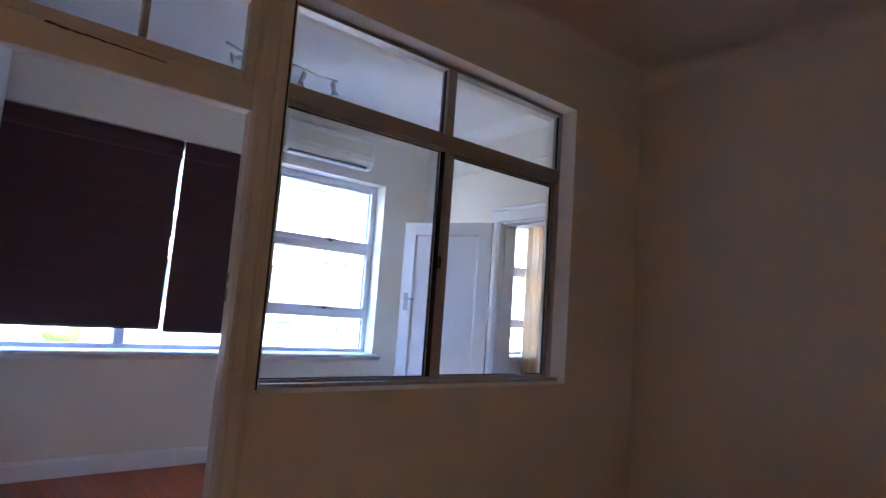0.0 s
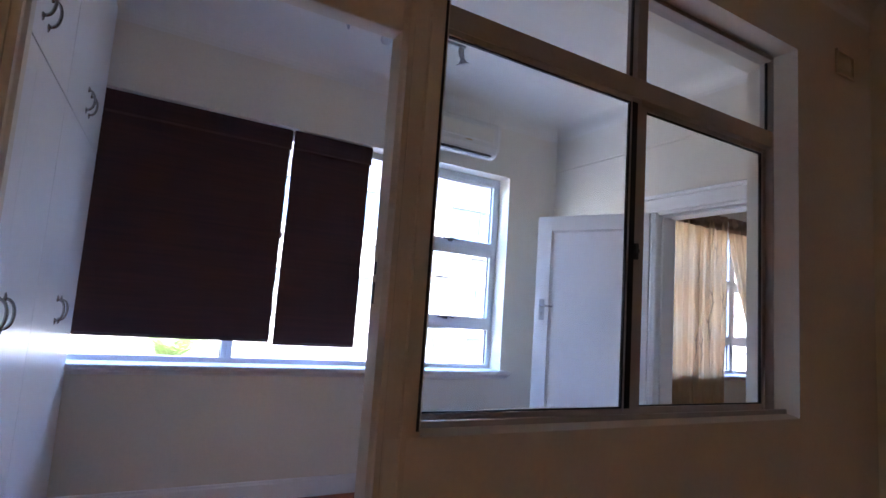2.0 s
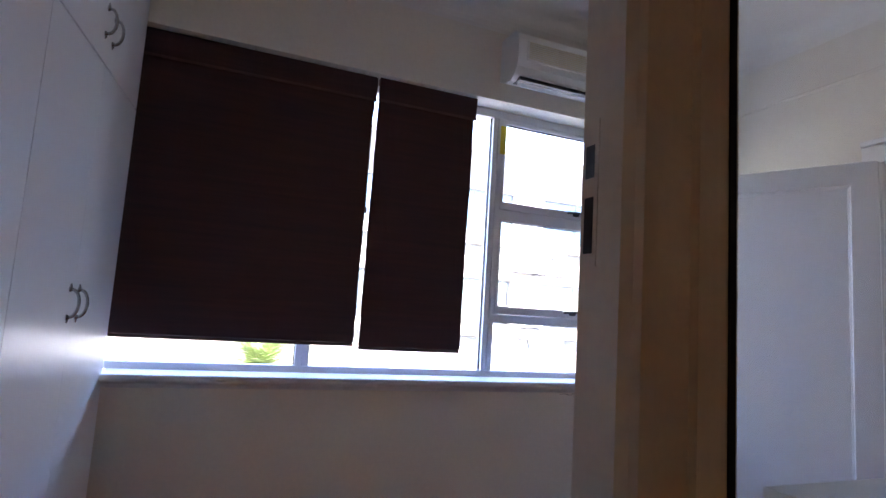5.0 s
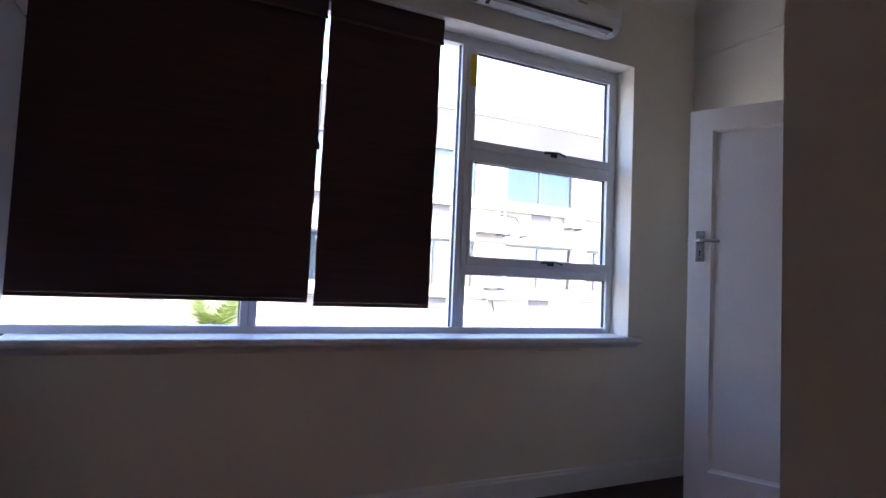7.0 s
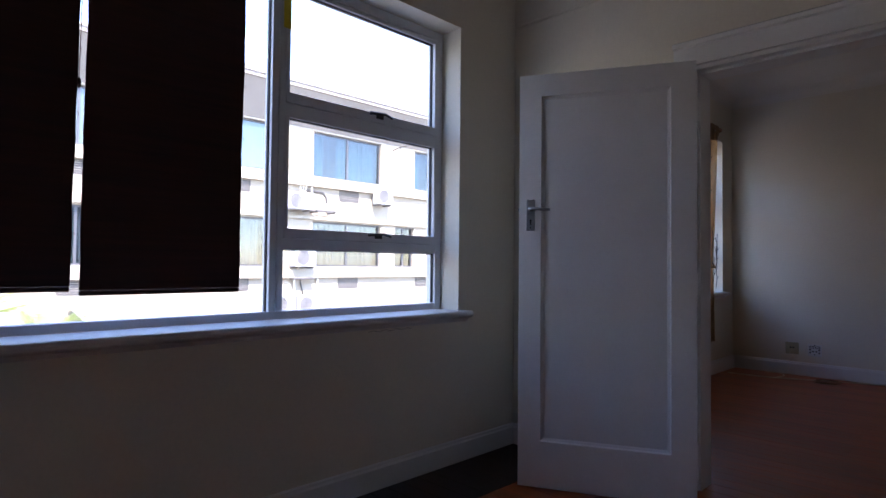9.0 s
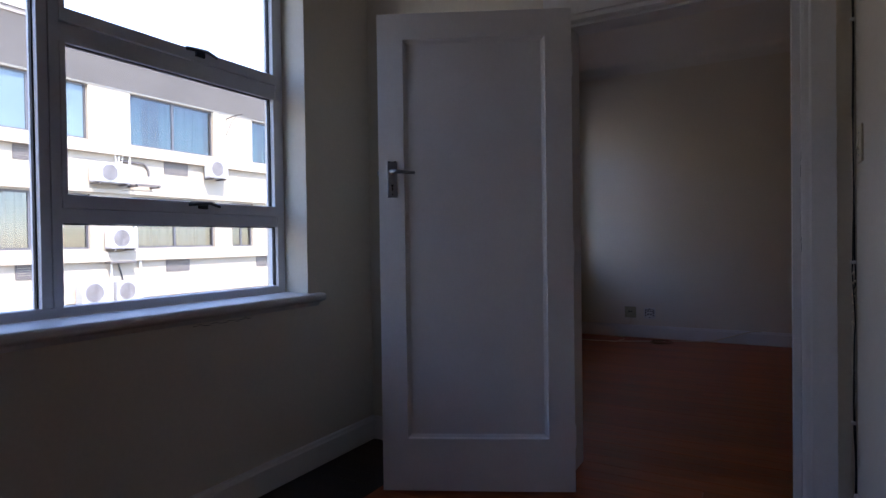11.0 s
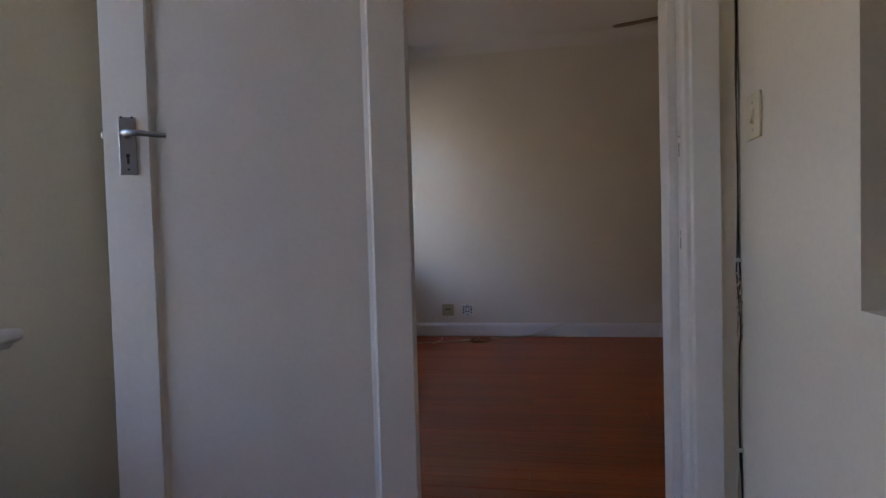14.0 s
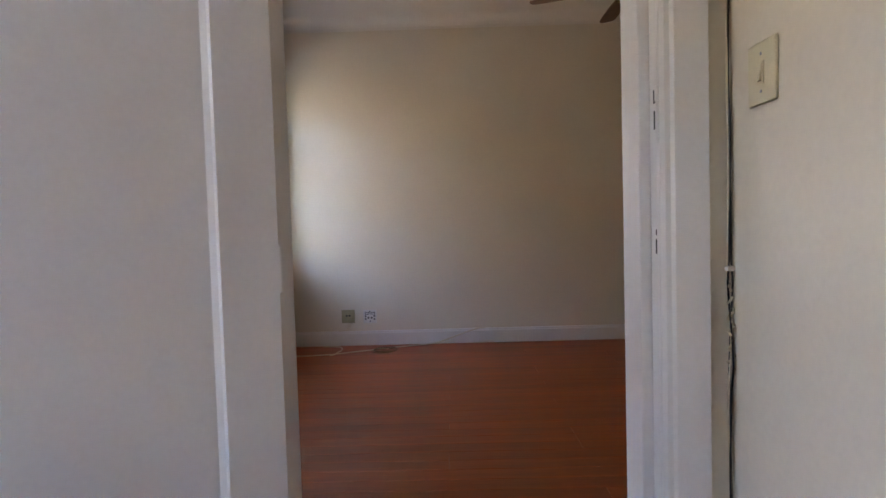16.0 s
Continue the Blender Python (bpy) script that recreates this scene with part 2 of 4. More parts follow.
def part(name, bm, material, parent, label="", smooth=False):
    ob = new(name, mesh_of(name, bm, material, smooth))
    ob.parent = parent
    return tagged(ob, label)


def solid(name, bm, material, label="", category="", kind="", smooth=False, group=""):
    return tagged(new(name, mesh_of(name, bm, material, smooth)), label, category, group, kind)


def thing(name, m, label, category, group="", kind=""):
    ob = new(name)
    ob.empty_display_size = 0.1
    ob.matrix_basis = m
    return tagged(ob, label, category, group, kind)


def structure(name, bm, material, label, smooth=False):
    return solid(name, bm, material, label, name.split("_")[0], "structure", smooth)


# ---- structure ----
CH = 2.95          # ceiling height
YA, YM, YB = 2.21, 2.319, 2.505   # partition: face to the dim room, between its leaves, face to the blind room
YW, YO = 4.687, 4.95             # window wall, inside and outside
XD, XC = 3.43, 3.60              # wall with the door, both faces
XE = 7.35                        # end wall of the far room
XA = 3.33                        # side wall of the dim room
Z0 = -0.03                       # underside of the boards

structure("wall_partition", boxes(
    (-2.6, -0.205, YA, YM, Z0, CH), (2.64, XC, YA, YM, Z0, CH), (0.718, 2.64, YA, YM, Z0, 0.90), (-0.205, 2.64, YA, YM, 2.533, CH),
    (-2.6, -0.205, YM, YB, Z0, CH), (2.738, XC, YM, YB, Z0, CH), (1.22, 2.738, YM + 0.068, YB, Z0, 0.917), (0.83, 2.738, YM, YM + 0.028, Z0, 0.899), (1.22, 2.738, YM + 0.028, YM + 0.068, Z0, 0.899), (-0.205, 2.738, YM, YB, 2.55, CH)),
    PLASTER, "thick cream plastered wall between the dim room and the room with blinds")
structure("wall_windows", boxes(
    (-0.8, -0.25, YW, YO, Z0, CH), (-0.25, 2.93, YW, YO, Z0, 0.80), (-0.25, 2.93, YW, YO, 2.43, CH), (2.93, 4.68, YW, YO, Z0, CH),
    (4.68, 7.05, YW, YO, Z0, 0.80), (4.68, 7.05, YW, YO, 2.43, CH), (7.05, XE + 0.2, YW, YO, Z0, CH)),
    PLASTER, "cream plastered outer wall with wide window openings")
structure("wall_door", boxes(
    (XD, XC, YB, 2.645, Z0, CH), (XD, XC, 3.612, YW, Z0, CH), (XD, XC, 2.645, 3.612, 2.085, CH)),
    PLASTER, "cream plastered wall with an open doorway")
structure("wall_far", boxes((XE, XE + 0.2, 0.2, YW, Z0, CH)), PLASTER, "plain cream end wall of the far room")
structure("wall_side_far", boxes((XC, XE, 0.2, 0.4, Z0, CH)), PLASTER, "plain cream side wall of the far room")
structure("wall_side_dim", boxes((XA, XC, -2.6, YA, Z0, CH)), PLASTER, "plain cream side wall of the dim room")
# assumed opening, out of view, added to brighten the dim room
structure("wall_back_dim", boxes((-2.6, -1.1, -2.8, -2.6, Z0, CH), (-0.5, XA, -2.8, -2.6, Z0, CH), (-1.1, -0.5, -2.8, -2.6, Z0, 1.0), (-1.1, -0.5, -2.8, -2.6, 2.1, CH)), PLASTER, "plain cream back wall with an unseen opening added to let light in")
structure("wall_left_dim", boxes((-2.8, -2.6, -2.8, YB, Z0, CH)), PLASTER, "plain cream wall of the dim room")
structure("wall_left_bright", boxes((-0.95, -0.8, YB, YO, Z0, CH)), PLASTER, "plain cream wall behind the wardrobe")


def ceiling_room(name, x0, x1, y0, y1, r=0.11):
    """A flat slab with a hollow cove round its four edges."""
    bm = boxes((x0, x1, y0, y1, CH, CH + 0.2))
    n = 7
    prof = [(0.0, -r)] + [(r - r * math.cos(a * math.pi / 2 / n), -r + r * math.sin(a * math.pi / 2 / n)) for a in range(1, n)] + [(r, 0.0), (0.0, 0.0)]
    prof = [(p[0], CH + p[1] - 0.001) for p in prof]
    for axis, w0, sgn, a0, a1 in (('y', x0, 1, y0, y1), ('y', x1, -1, y0, y1), ('x', y0, 1, x0, x1), ('x', y1, -1, x0, x1)):
        b = extrude_profile([(w0 + sgn * (p[0] + 0.001), p[1]) for p in prof], axis, a0 + 0.002, a1 - 0.002)
        me = bpy.data.meshes.new("cove")
        b.to_mesh(me)
        b.free()
        bm.from_mesh(me)
        bpy.data.meshes.remove(me)
    return structure(name, bm, CEIL, "white painted ceiling with a coved edge")


ceiling_room("ceiling_bright", -0.8, XD, YB, YW)
ceiling_room("ceiling_dim", -2.6, XA, -2.6, YA)
ceiling_room("ceiling_far", XC, XE, 0.4, YW)
structure("roof_slab", boxes((-2.8, XE + 0.2, -2.8, YO, CH + 0.21, CH + 0.4)), ROOFM, "plain roof slab over the flat")
structure("floor_base", boxes((-2.8, XE + 0.2, -2.8, YO, -0.3, -0.032)), DARKGAP, "dark subfloor under the boards")
structure("building_base", boxes((-2.8, XE + 0.2, -2.8, YO, -3.3, -0.301)), RENDER, "plain rendered lower storey of the building")
structure("ground", boxes((-120, 120, -60, 160, -3.6, -3.3)), GROUND, "grey paved yard between the buildings")


def skirting(name, axis, wall, sgn, a0, a1, h=0.136, t=0.02, z=0.0):
    prof = [(0, z), (t, z), (t, h - 0.022), (t * 0.7, h - 0.014), (t * 0.62, h - 0.004), (t * 0.3, h), (0, h)]
    return structure(name, extrude_profile([(wall + sgn * (p[0] + 0.0005), p[1]) for p in prof], axis, a0, a1), GLOSS, "white gloss painted skirting board")


skirting("baseboard_windows", 'x', YW, -1, -0.05, XD - 0.001, h=0.122)
skirting("baseboard_door_wall", 'y', XD, -1, 3.67, YW - 0.022, h=0.122)
skirting("baseboard_partition", 'x', YB, 1, 1.225, 3.41)
skirting("baseboard_far", 'y', XE, -1, 0.42, YW - 0.022, z=0.006)
skirting("baseboard_far_window", 'x', YW, -1, XC + 0.01, XE - 0.001)
skirting("baseboard_dim", 'x', YA, -1, 0.80, XA - 0.03)
skirting("baseboard_dim_side", 'y', XA, -1, -2.5, YA - 0.001)


def picture_rail(name, axis, wall, sgn, a0, a1, z=2.565):
    prof = [(0, 0), (0.004, 0.004), (0.006, 0.010), (0.006, 0.016), (0.003, 0.022), (0, 0.022)]
    return structure(name, extrude_profile([(wall + sgn * (p[0] + 0.0005), z + p[1]) for p in prof], axis, a0, a1), PLASTER, "slim painted picture rail")


picture_rail("trim_rail_door_wall", 'y', XD, -1, YB + 0.001, YW - 0.02)

# ---- doorway with fanlight between the dim room and the bright one ----
frame_root = thing("door_frame_fanlight", pose(0.281, YA - 0.036, 0), "cream painted timber door frame with a two-pane fanlight", "door frame")
JX0, JX1 = -0.135 - 0.27, 0.668 - 0.27     # clear opening, local to the frame


def post_profile(x, sgn, w, deep=0.109):
    """A door jamb in plan: rebated lining with a moulded architrave edge; x is the clear edge, sgn points into the wall."""
    bead = [(x + sgn * 0.100, 0.038), (x + sgn * 0.096, 0.031), (x + sgn * 0.080, 0.031), (x + sgn * 0.076, 0.038)] if w > 0.11 else []
    return [(x, 0.047), (x, 0.109), (x + sgn * min(w - 0.003, 0.086), 0.109), (x + sgn * min(w - 0.002, 0.087), deep), (x + sgn * w, deep), (x + sgn * w, 0.038)] + bead + [(x + sgn * 0.032, 0.036), (x + sgn * 0.028, 0.030), (x + sgn * 0.012, 0.030), (x + sgn * 0.008, 0.038)]


part("jamb", extrude_profile(post_profile(JX1, 1, 0.1385, 0.1445), 'z', 0.0, 2.525), CREAM, frame_root)
part("joint_strip", boxes((JX1 + 0.125, JX1 + 0.1325, 0.0345, 0.0375, 0.915, 2.52)), RUBBER, frame_root, "dark open joint filler")
part("jamb", extrude_profile(post_profile(JX0, -1, 0.068), 'z', 0.0, 2.525), CREAM, frame_root)
part("head_rail", boxes((JX0 + 0.001, JX1 - 0.001, 0.037, 0.10, 1.967, 2.075), bev=0.006), CREAM, frame_root)
part("fanlight_top_rail", boxes((JX0 + 0.001, JX1 - 0.001, 0.037, 0.10, 2.44, 2.525), bev=0.006), CREAM, frame_root)
part("fanlight_sash", boxes((JX0 + 0.003, JX0 + 0.045, 0.046, 0.09, 2.077, 2.438), (JX1 - 0.045, JX1 - 0.003, 0.046, 0.09, 2.077, 2.438),
     (JX0 + 0.0455, JX1 - 0.0455, 0.046, 0.09, 2.077, 2.118), (JX0 + 0.0455, JX1 - 0.0455, 0.046, 0.09, 2.398, 2.438), (-0.012, 0.012, 0.048, 0.088, 2.1185, 2.3975), bev=0.004), CREAM, frame_root)
part("pane", boxes((JX0 + 0.04, -0.008, 0.066, 0.070, 2.112, 2.402)), GLASS, frame_root, "clear fanlight pane")
part("pane", boxes((0.008, JX1 - 0.04, 0.066, 0.070, 2.112, 2.402)), GLASS, frame_root, "clear fanlight pane")
bm = bmesh.new()
pts = [(-0.28 + 0.36 * i / 24, 0.0362, 2.066 - 0.014 * i / 24 + 0.0012 * math.sin(i * i * 1.9)) for i in range(25)]
for i in range(24):
    w0, w1 = 0.0015 + 0.004 * abs(math.sin(i * 1.3)) * (1 - i / 26), 0.0015 + 0.004 * abs(math.sin((i + 1) * 1.3)) * (1 - (i + 1) / 26)
    a, b = Vector(pts[i]), Vector(pts[i + 1])
    bm.faces.new([bm.verts.new(v) for v in (a - Vector((0, 0, w0)), b - Vector((0, 0, w1)), b + Vector((0, 0, w1)), a + Vector((0, 0, w0)))])
part("paint_crack", bm, RUST, frame_root, "dark crack in the peeling paint")
part("keep_plate", boxes((JX1 - 0.0009, JX1 + 0.001, 0.082, 0.107, 1.222, 1.372)), CREAM, frame_root, "painted-over strike plate")
part("keep_hole", boxes((JX1 - 0.0014, JX1 - 0.0010, 0.088, 0.102, 1.235, 1.292)), BLACKP, frame_root)
part("keep_hole", boxes((JX1 - 0.0014, JX1 - 0.0010, 0.088, 0.102, 1.312, 1.346)), BLACKP, frame_root)

# ---- inner window in the partition ----
iw = thing("inner_sliding_window", pose(1.70, 2.320, 0.90), "bronze aluminium sliding window with two fixed top lights", "window")
IX0, IX1, IZ1, IR0, IR1, IM = 0.818 - 1.70, 2.654 - 1.70, 1.647, 1.195, 1.272, 0.050
fr = 0.016
part("window_frame", boxes((IX0, IX0 + fr, 0, 0.026, 0, IZ1), (IX1 - fr, IX1, 0, 0.065, 0, IZ1), (IX0 + fr, IX1 - fr, -0.052, 0.064, 0.001, 0.012), (IX0 + fr, IX1 - fr, -0.058, -0.044, 0.001, 0.030), (IX0 + fr, IX1 - fr, 0.001, 0.064, IZ1 - 0.03, IZ1),
     (IX0 + fr, IX1 - fr, 0.002, 0.063, IR0, IR1), (IM - 0.028, IM + 0.028, 0.004, 0.06, IR1, IZ1 - fr), bev=0.003), BRALU, iw)


def sash(x0, x1, y, label, wl, wr, glass=GLASS):
    """A sliding sash with stiles of width wl and wr."""
    zb, zt = 0.0125, IR0 - 0.001
    s = part("sash", boxes((x0, x0 + wl, y, y + 0.024, zb, zt), (x1 - wr, x1, y, y + 0.024, zb, zt),
             (x0 + wl, x1 - wr, y + 0.001, y + 0.023, zb, zb + 0.026), (x0 + wl, x1 - wr, y + 0.001, y + 0.023, zt - 0.020, zt), bev=0.003), BRALU, iw, label)
    g0, g1 = zb + 0.0265, zt - 0.0205
    part("gasket", boxes((x0 + wl + 0.0002, x0 + wl + 0.004, y + 0.006, y + 0.018, g0, g1), (x1 - wr - 0.004, x1 - wr - 0.0002, y + 0.006, y + 0.018, g0, g1),
         (x0 + wl + 0.004, x1 - wr - 0.004, y + 0.006, y + 0.018, g0, g0 + 0.004), (x0 + wl + 0.004, x1 - wr - 0.004, y + 0.006, y + 0.018, g1 - 0.004, g1)), RUBBER, s)
    part("pane", boxes((x0 + wl - 0.001, x1 - wr + 0.001, y + 0.010, y + 0.014, zb + 0.024, zt - 0.018)), glass, s, "slightly dusty glass pane" if glass is DUSTY else "clear glass pane")
    return s


part("seal_strip", boxes((IX0 + 0.006, IX0 + 0.0145, -0.003, 0.0002, 0.014, IZ1 - 0.032)), RUBBER, iw, "dark rubber seal along the frame")
s1 = sash(IX0 + fr + 0.001, IM + 0.004, 0.002, "sliding sash with dusty glass", 0.028, 0.056, DUSTY)
s2 = sash(IM - 0.004, IX1 - fr - 0.001, 0.034, "sash with clear glass", 0.074, 0.024)
# black strip carries the backlit dark of the meeting stile as colour
part("stile_shade", boxes((IM - 0.050, IM - 0.022, 0.0004, 0.0018, 0.04, IR0 - 0.022)), RUBBER, s1, "black strip painting in the shade of the backlit meeting stile")
part("latch", boxes((IM - 0.022, IM - 0.004, -0.008, 0.0055, 0.575, 0.636), (IM - 0.018, IM - 0.008, -0.016, -0.0085, 0.598, 0.614), bev=0.003), BLACKP, s1, "black plastic sash latch")
part("pane", boxes((IX0 + fr - 0.001, IM - 0.026, 0.03, 0.034, IR1 - 0.002, IZ1 - fr + 0.002)), GLASS, iw, "fixed clear top light")
part("pane", boxes((IM + 0.026, IX1 - fr + 0.001, 0.03, 0.034, IR1 - 0.002, IZ1 - fr + 0.002)), GLASS, iw, "fixed clear top light")
for x0, x1 in ((IX0 + fr, IM - 0.028), (IM + 0.028, IX1 - fr)):
    part("gasket", boxes((x0 + 0.0002, x0 + 0.004, 0.026, 0.038, IR1, IZ1 - fr), (x1 - 0.004, x1 - 0.0002, 0.026, 0.038, IR1, IZ1 - fr), (x0 + 0.004, x1 - 0.004, 0.026, 0.038, IZ1 - fr - 0.006, IZ1 - fr)), RUBBER, iw)
structure("window_sill_inner", extrude_profile([(2.212, 0.9005), (2.260, 0.9008), (2.260, 0.912), (2.235, 0.906)], 'x', 0.828, 2.639), PLASTER, "sloping plaster sill of the inner window")


# ---- outer windows ----
def catch(parent, x, z, y):
    c = part("window_catch", boxes((x - 0.022, x + 0.022, y - 0.012, y - 0.001, z - 0.016, z + 0.006), bev=0.003), BLACKP, parent, "black stay catch")
    bm = tube(bmesh.new(), [(x - 0.075, y - 0.020, z + 0.001), (x - 0.03, y - 0.028, z + 0.004), (x + 0.02, y - 0.028, z + 0.008), (x + 0.07, y - 0.024, z - 0.004)], 0.0085, 6, 0.006)
    part("lever", bm, BLACKP, c)


def outer_window(name, x0, x1, mulls, tilt_from, label, mirrored=False):
    """Aluminium window: tall fixed lights, and one bay with three lights whose upper two are hinged."""
    xm = 0.5 * (x0 + x1)
    w = thing(name, pose(xm, 4.83, 0.835), label, "window", kind="structure")
    Z1 = 2.43 - 0.835
    a, b = x0 - xm, x1 - xm
    part("window_frame", boxes((a, a + 0.045, 0, 0.06, 0, Z1), (b - 0.045, b, 0, 0.06, 0, Z1), (a + 0.045, b - 0.045, 0.001, 0.059, 0, 0.034), (a + 0.045, b - 0.045, 0.001, 0.059, Z1 - 0.05, Z1), bev=0.003), ALU, w)
    edges = [a + 0.045]
    for m in mulls:
        part("mullion", boxes((m - xm - 0.034, m - xm - 0.002, -0.004, 0.058, 0.035, Z1 - 0.051), (m - xm + 0.002, m - xm + 0.034, -0.004, 0.058, 0.035, Z1 - 0.051), (m - xm - 0.002, m - xm + 0.002, 0.004, 0.05, 0.035, Z1 - 0.051), bev=0.002), ALU, w)
        edges += [m - xm - 0.034, m - xm + 0.034]
    edges.append(b - 0.045)
    bays = list(zip(edges[::2], edges[1::2]))
    for i, (p, q) in enumerate(bays):
        if i < tilt_from:
            part("gasket", boxes((p, p + 0.005, 0.018, 0.034, 0.035, Z1 - 0.051), (q - 0.005, q, 0.018, 0.034, 0.035, Z1 - 0.051)), RUBBER, w)
            part("pane", boxes((p + 0.001, q - 0.001, 0.024, 0.028, 0.034, Z1 - 0.05)), GLASS, w, "tall fixed glass pane").visible_shadow = False
            continue
        for r, (z0, z1) in enumerate(((0.036, 0.315), (0.411, 0.922), (1.035, 1.522))):
            part("rail", boxes((p, q, 0.004, 0.056, z1, (0.364, 0.988, Z1 - 0.051)[r]), bev=0.002), ALU, w)
            if r:
                part("sash", boxes((p + 0.001, q - 0.001, -0.006, 0.046, z0 - 0.046, z0), (p + 0.001, p + 0.02, -0.006, 0.046, z0, z1), (q - 0.02, q - 0.001, -0.006, 0.046, z0, z1), bev=0.002), ALU, w, "hinged sash of white aluminium")
                catch(w, 0.56 * q + 0.44 * p, z0 - 0.012, -0.006)
            g = 0.02 if r else 0.0
            part("gasket", boxes((p + g, p + g + 0.005, 0.018, 0.034, z0, z1), (q - g - 0.005, q - g, 0.018, 0.034, z0, z1), (p + g + 0.005, q - g - 0.005, 0.018, 0.034, z1 - 0.005, z1)), RUBBER, w)
            part("pane", boxes((p + g, q - g, 0.024, 0.028, z0 - 0.001, z1 + 0.001)), GLASS, w, "clear glass pane").visible_shadow = False
    return w


win_b = outer_window("window_1", -0.25, 2.93, (0.83, 1.882), 2, "wide white aluminium window with three hinged lights")
part("tape", boxes((1.898 - 1.34, 1.936 - 1.34, -0.0075, -0.0065, 1.325, 1.50)), TAPE, win_b, "strip of yellow tape")
win_c = outer_window("window_2", 4.68, 7.05, (5.47, 6.26), 0, "white aluminium window behind curtains")


def window_ledge(name, x0, x1):
    n = 6
    prof = [(4.829, 0.801), (4.829, 0.836), (4.665, 0.832)] + [(4.648 - 0.014 * math.sin(i * math.pi / n), 0.8145 + 0.0175 * math.cos(i * math.pi / n)) for i in range(n + 1)] + [(4.660, 0.792), (4.672, 0.788), (4.6865, 0.770), (4.6865, 0.801)]
    return structure(name, extrude_profile(prof, 'x', x0, x1), SILLP, "white painted window sill with a rounded nose", smooth=False)


window_ledge("window_sill_1", -0.04, 3.0)
window_ledge("window_sill_2", 4.62, 7.12)


# ---- woven blinds ----
def blind(x0, x1, ztop, zbot, skew, label):
    """A lowered blind; its hem lies skew metres beside its top."""
    w = x1 - x0
    b = thing("window_blind", pose(0.5 * (x0 + x1), 4.745, ztop), label, "blind", "dark blinds over the window")
    part("headrail", boxes((-w / 2, w / 2, -0.005, 0.03, -0.03, 2.4295 - ztop), bev=0.002), BLIND, b)
    bm = bmesh.new()
    n = 96
    drop = ztop - zbot - 0.018
    rows = []
    for i in range(n + 1):
        z = -0.031 - i * ((drop - 0.031) / n)
        y = 0.003 * math.sin(i * 0.11 + x0) + 0.006 * (i / n)
        wob = skew * i / n + 0.0022 * noise.noise(Vector((i * 0.13, x0 * 7, 0))) + 0.0012 * noise.noise(Vector((i * 0.9, x0 * 3, 5)))
        rows.append([bm.verts.new((x, y + d, z)) for d in (0.0, 0.004) for x in (-w / 2 + wob, -w / 6, w / 6, w / 2 + wob)])
    for q, r in zip(rows, rows[1:]):
        for k in (0, 1, 2):
            bm.faces.new((q[k], q[k + 1], r[k + 1], r[k]))
            bm.faces.new((q[k + 4], r[k + 4], r[k + 5], q[k + 5]))
        bm.faces.new((q[0], r[0], r[4], q[4]))
        bm.faces.new((q[3], q[7], r[7], r[3]))
    part("woven_cloth", bm, BLIND, b, "dark brown woven cloth of fine horizontal reeds", smooth=False)
    val = [(-0.022 - 0.003 * math.sin(i * 0.8), -0.001 - i * 0.0165) for i in range(9)]
    prof = val + [(p[0] + 0.005, p[1]) for p in val[::-1]]
    part("valance", extrude_profile(prof, 'x', -w / 2 - 0.004, w / 2 + 0.004), BLIND, b, "dark valance strip with a stitched hem")
    part("valance_hem", boxes((-w / 2 - 0.004, w / 2 + 0.004, -0.031, -0.0265, -0.136, -0.122), bev=0.001), HEM, b)
    part("bottom_rail", boxes((-w / 2 + 0.002 + skew, w / 2 - 0.002 + skew, -0.003, 0.018, -drop - 0.018, -drop - 0.0005), bev=0.004), BLIND, b)
    for i in range(6):
        z = -0.2 - i * 0.21 - 0.03 * math.sin(i * 2.0)
        part("thread_end", tube(bmesh.new(), [(w / 2 - 0.002 - skew * z / drop, 0.004, z), (w / 2 + 0.008 - skew * z / drop, 0.004, z - 0.004), (w / 2 + 0.006 - skew * z / drop, 0.004, z - 0.012)], 0.0012, 5), BLIND, b)
    return b


bl1 = blind(-0.20, 1.083, 2.420, 0.982, -0.012, "dark brown woven blind lowered over most of the window")
bl2 = blind(1.104, 1.678, 2.427, 0.967, -0.006, "narrow dark brown woven blind, lowered")
bm = tube(bmesh.new(), [(1.083, 4.735, 2.39), (1.080, 4.733, 1.9), (1.078, 4.733, 1.71)], 0.0015, 5)
turned(bm, [(0.002, 0), (0.007, 0.01), (0.006, 0.03), (0.002, 0.036)], pose(1.078, 4.733, 1.676), 8)
solid("blind_cord", bm, BLIND, "thin pull cord with a small dark bob", "cord")


# ---- air conditioner ----
ac = thing("air_conditioner", pose(2.23, YW, 2.508), "off-white wall split air conditioner above the window", "air conditioner")
prof = [(-0.002, 0.03), (-0.06, 0.005), (-0.125, 0.0), (-0.165, 0.022), (-0.195, 0.062), (-0.205, 0.12), (-0.20, 0.215), (-0.185, 0.258), (-0.15, 0.277), (-0.002, 0.277)]
part("casing", extrude_profile(prof, 'x', -0.41, 0.41), ACW, ac)
part("end_cap", extrude_profile([(p[0] * 1.015 - 0.001 if p[0] < -0.01 else p[0], p[1] + (0.002 if p[1] > 0.15 else -0.002)) for p in prof], 'x', -0.427, -0.4105), ACW, ac)
part("end_cap", extrude_profile([(p[0] * 1.015 - 0.001 if p[0] < -0.01 else p[0], p[1] + (0.002 if p[1] > 0.15 else -0.002)) for p in prof], 'x', 0.4105, 0.427), ACW, ac)
part("front_panel", extrude_profile([(-0.2045, 0.095), (-0.2115, 0.10), (-0.2085, 0.215), (-0.202, 0.212), (-0.2065, 0.12)], 'x', -0.37, 0.37), ACW, ac)
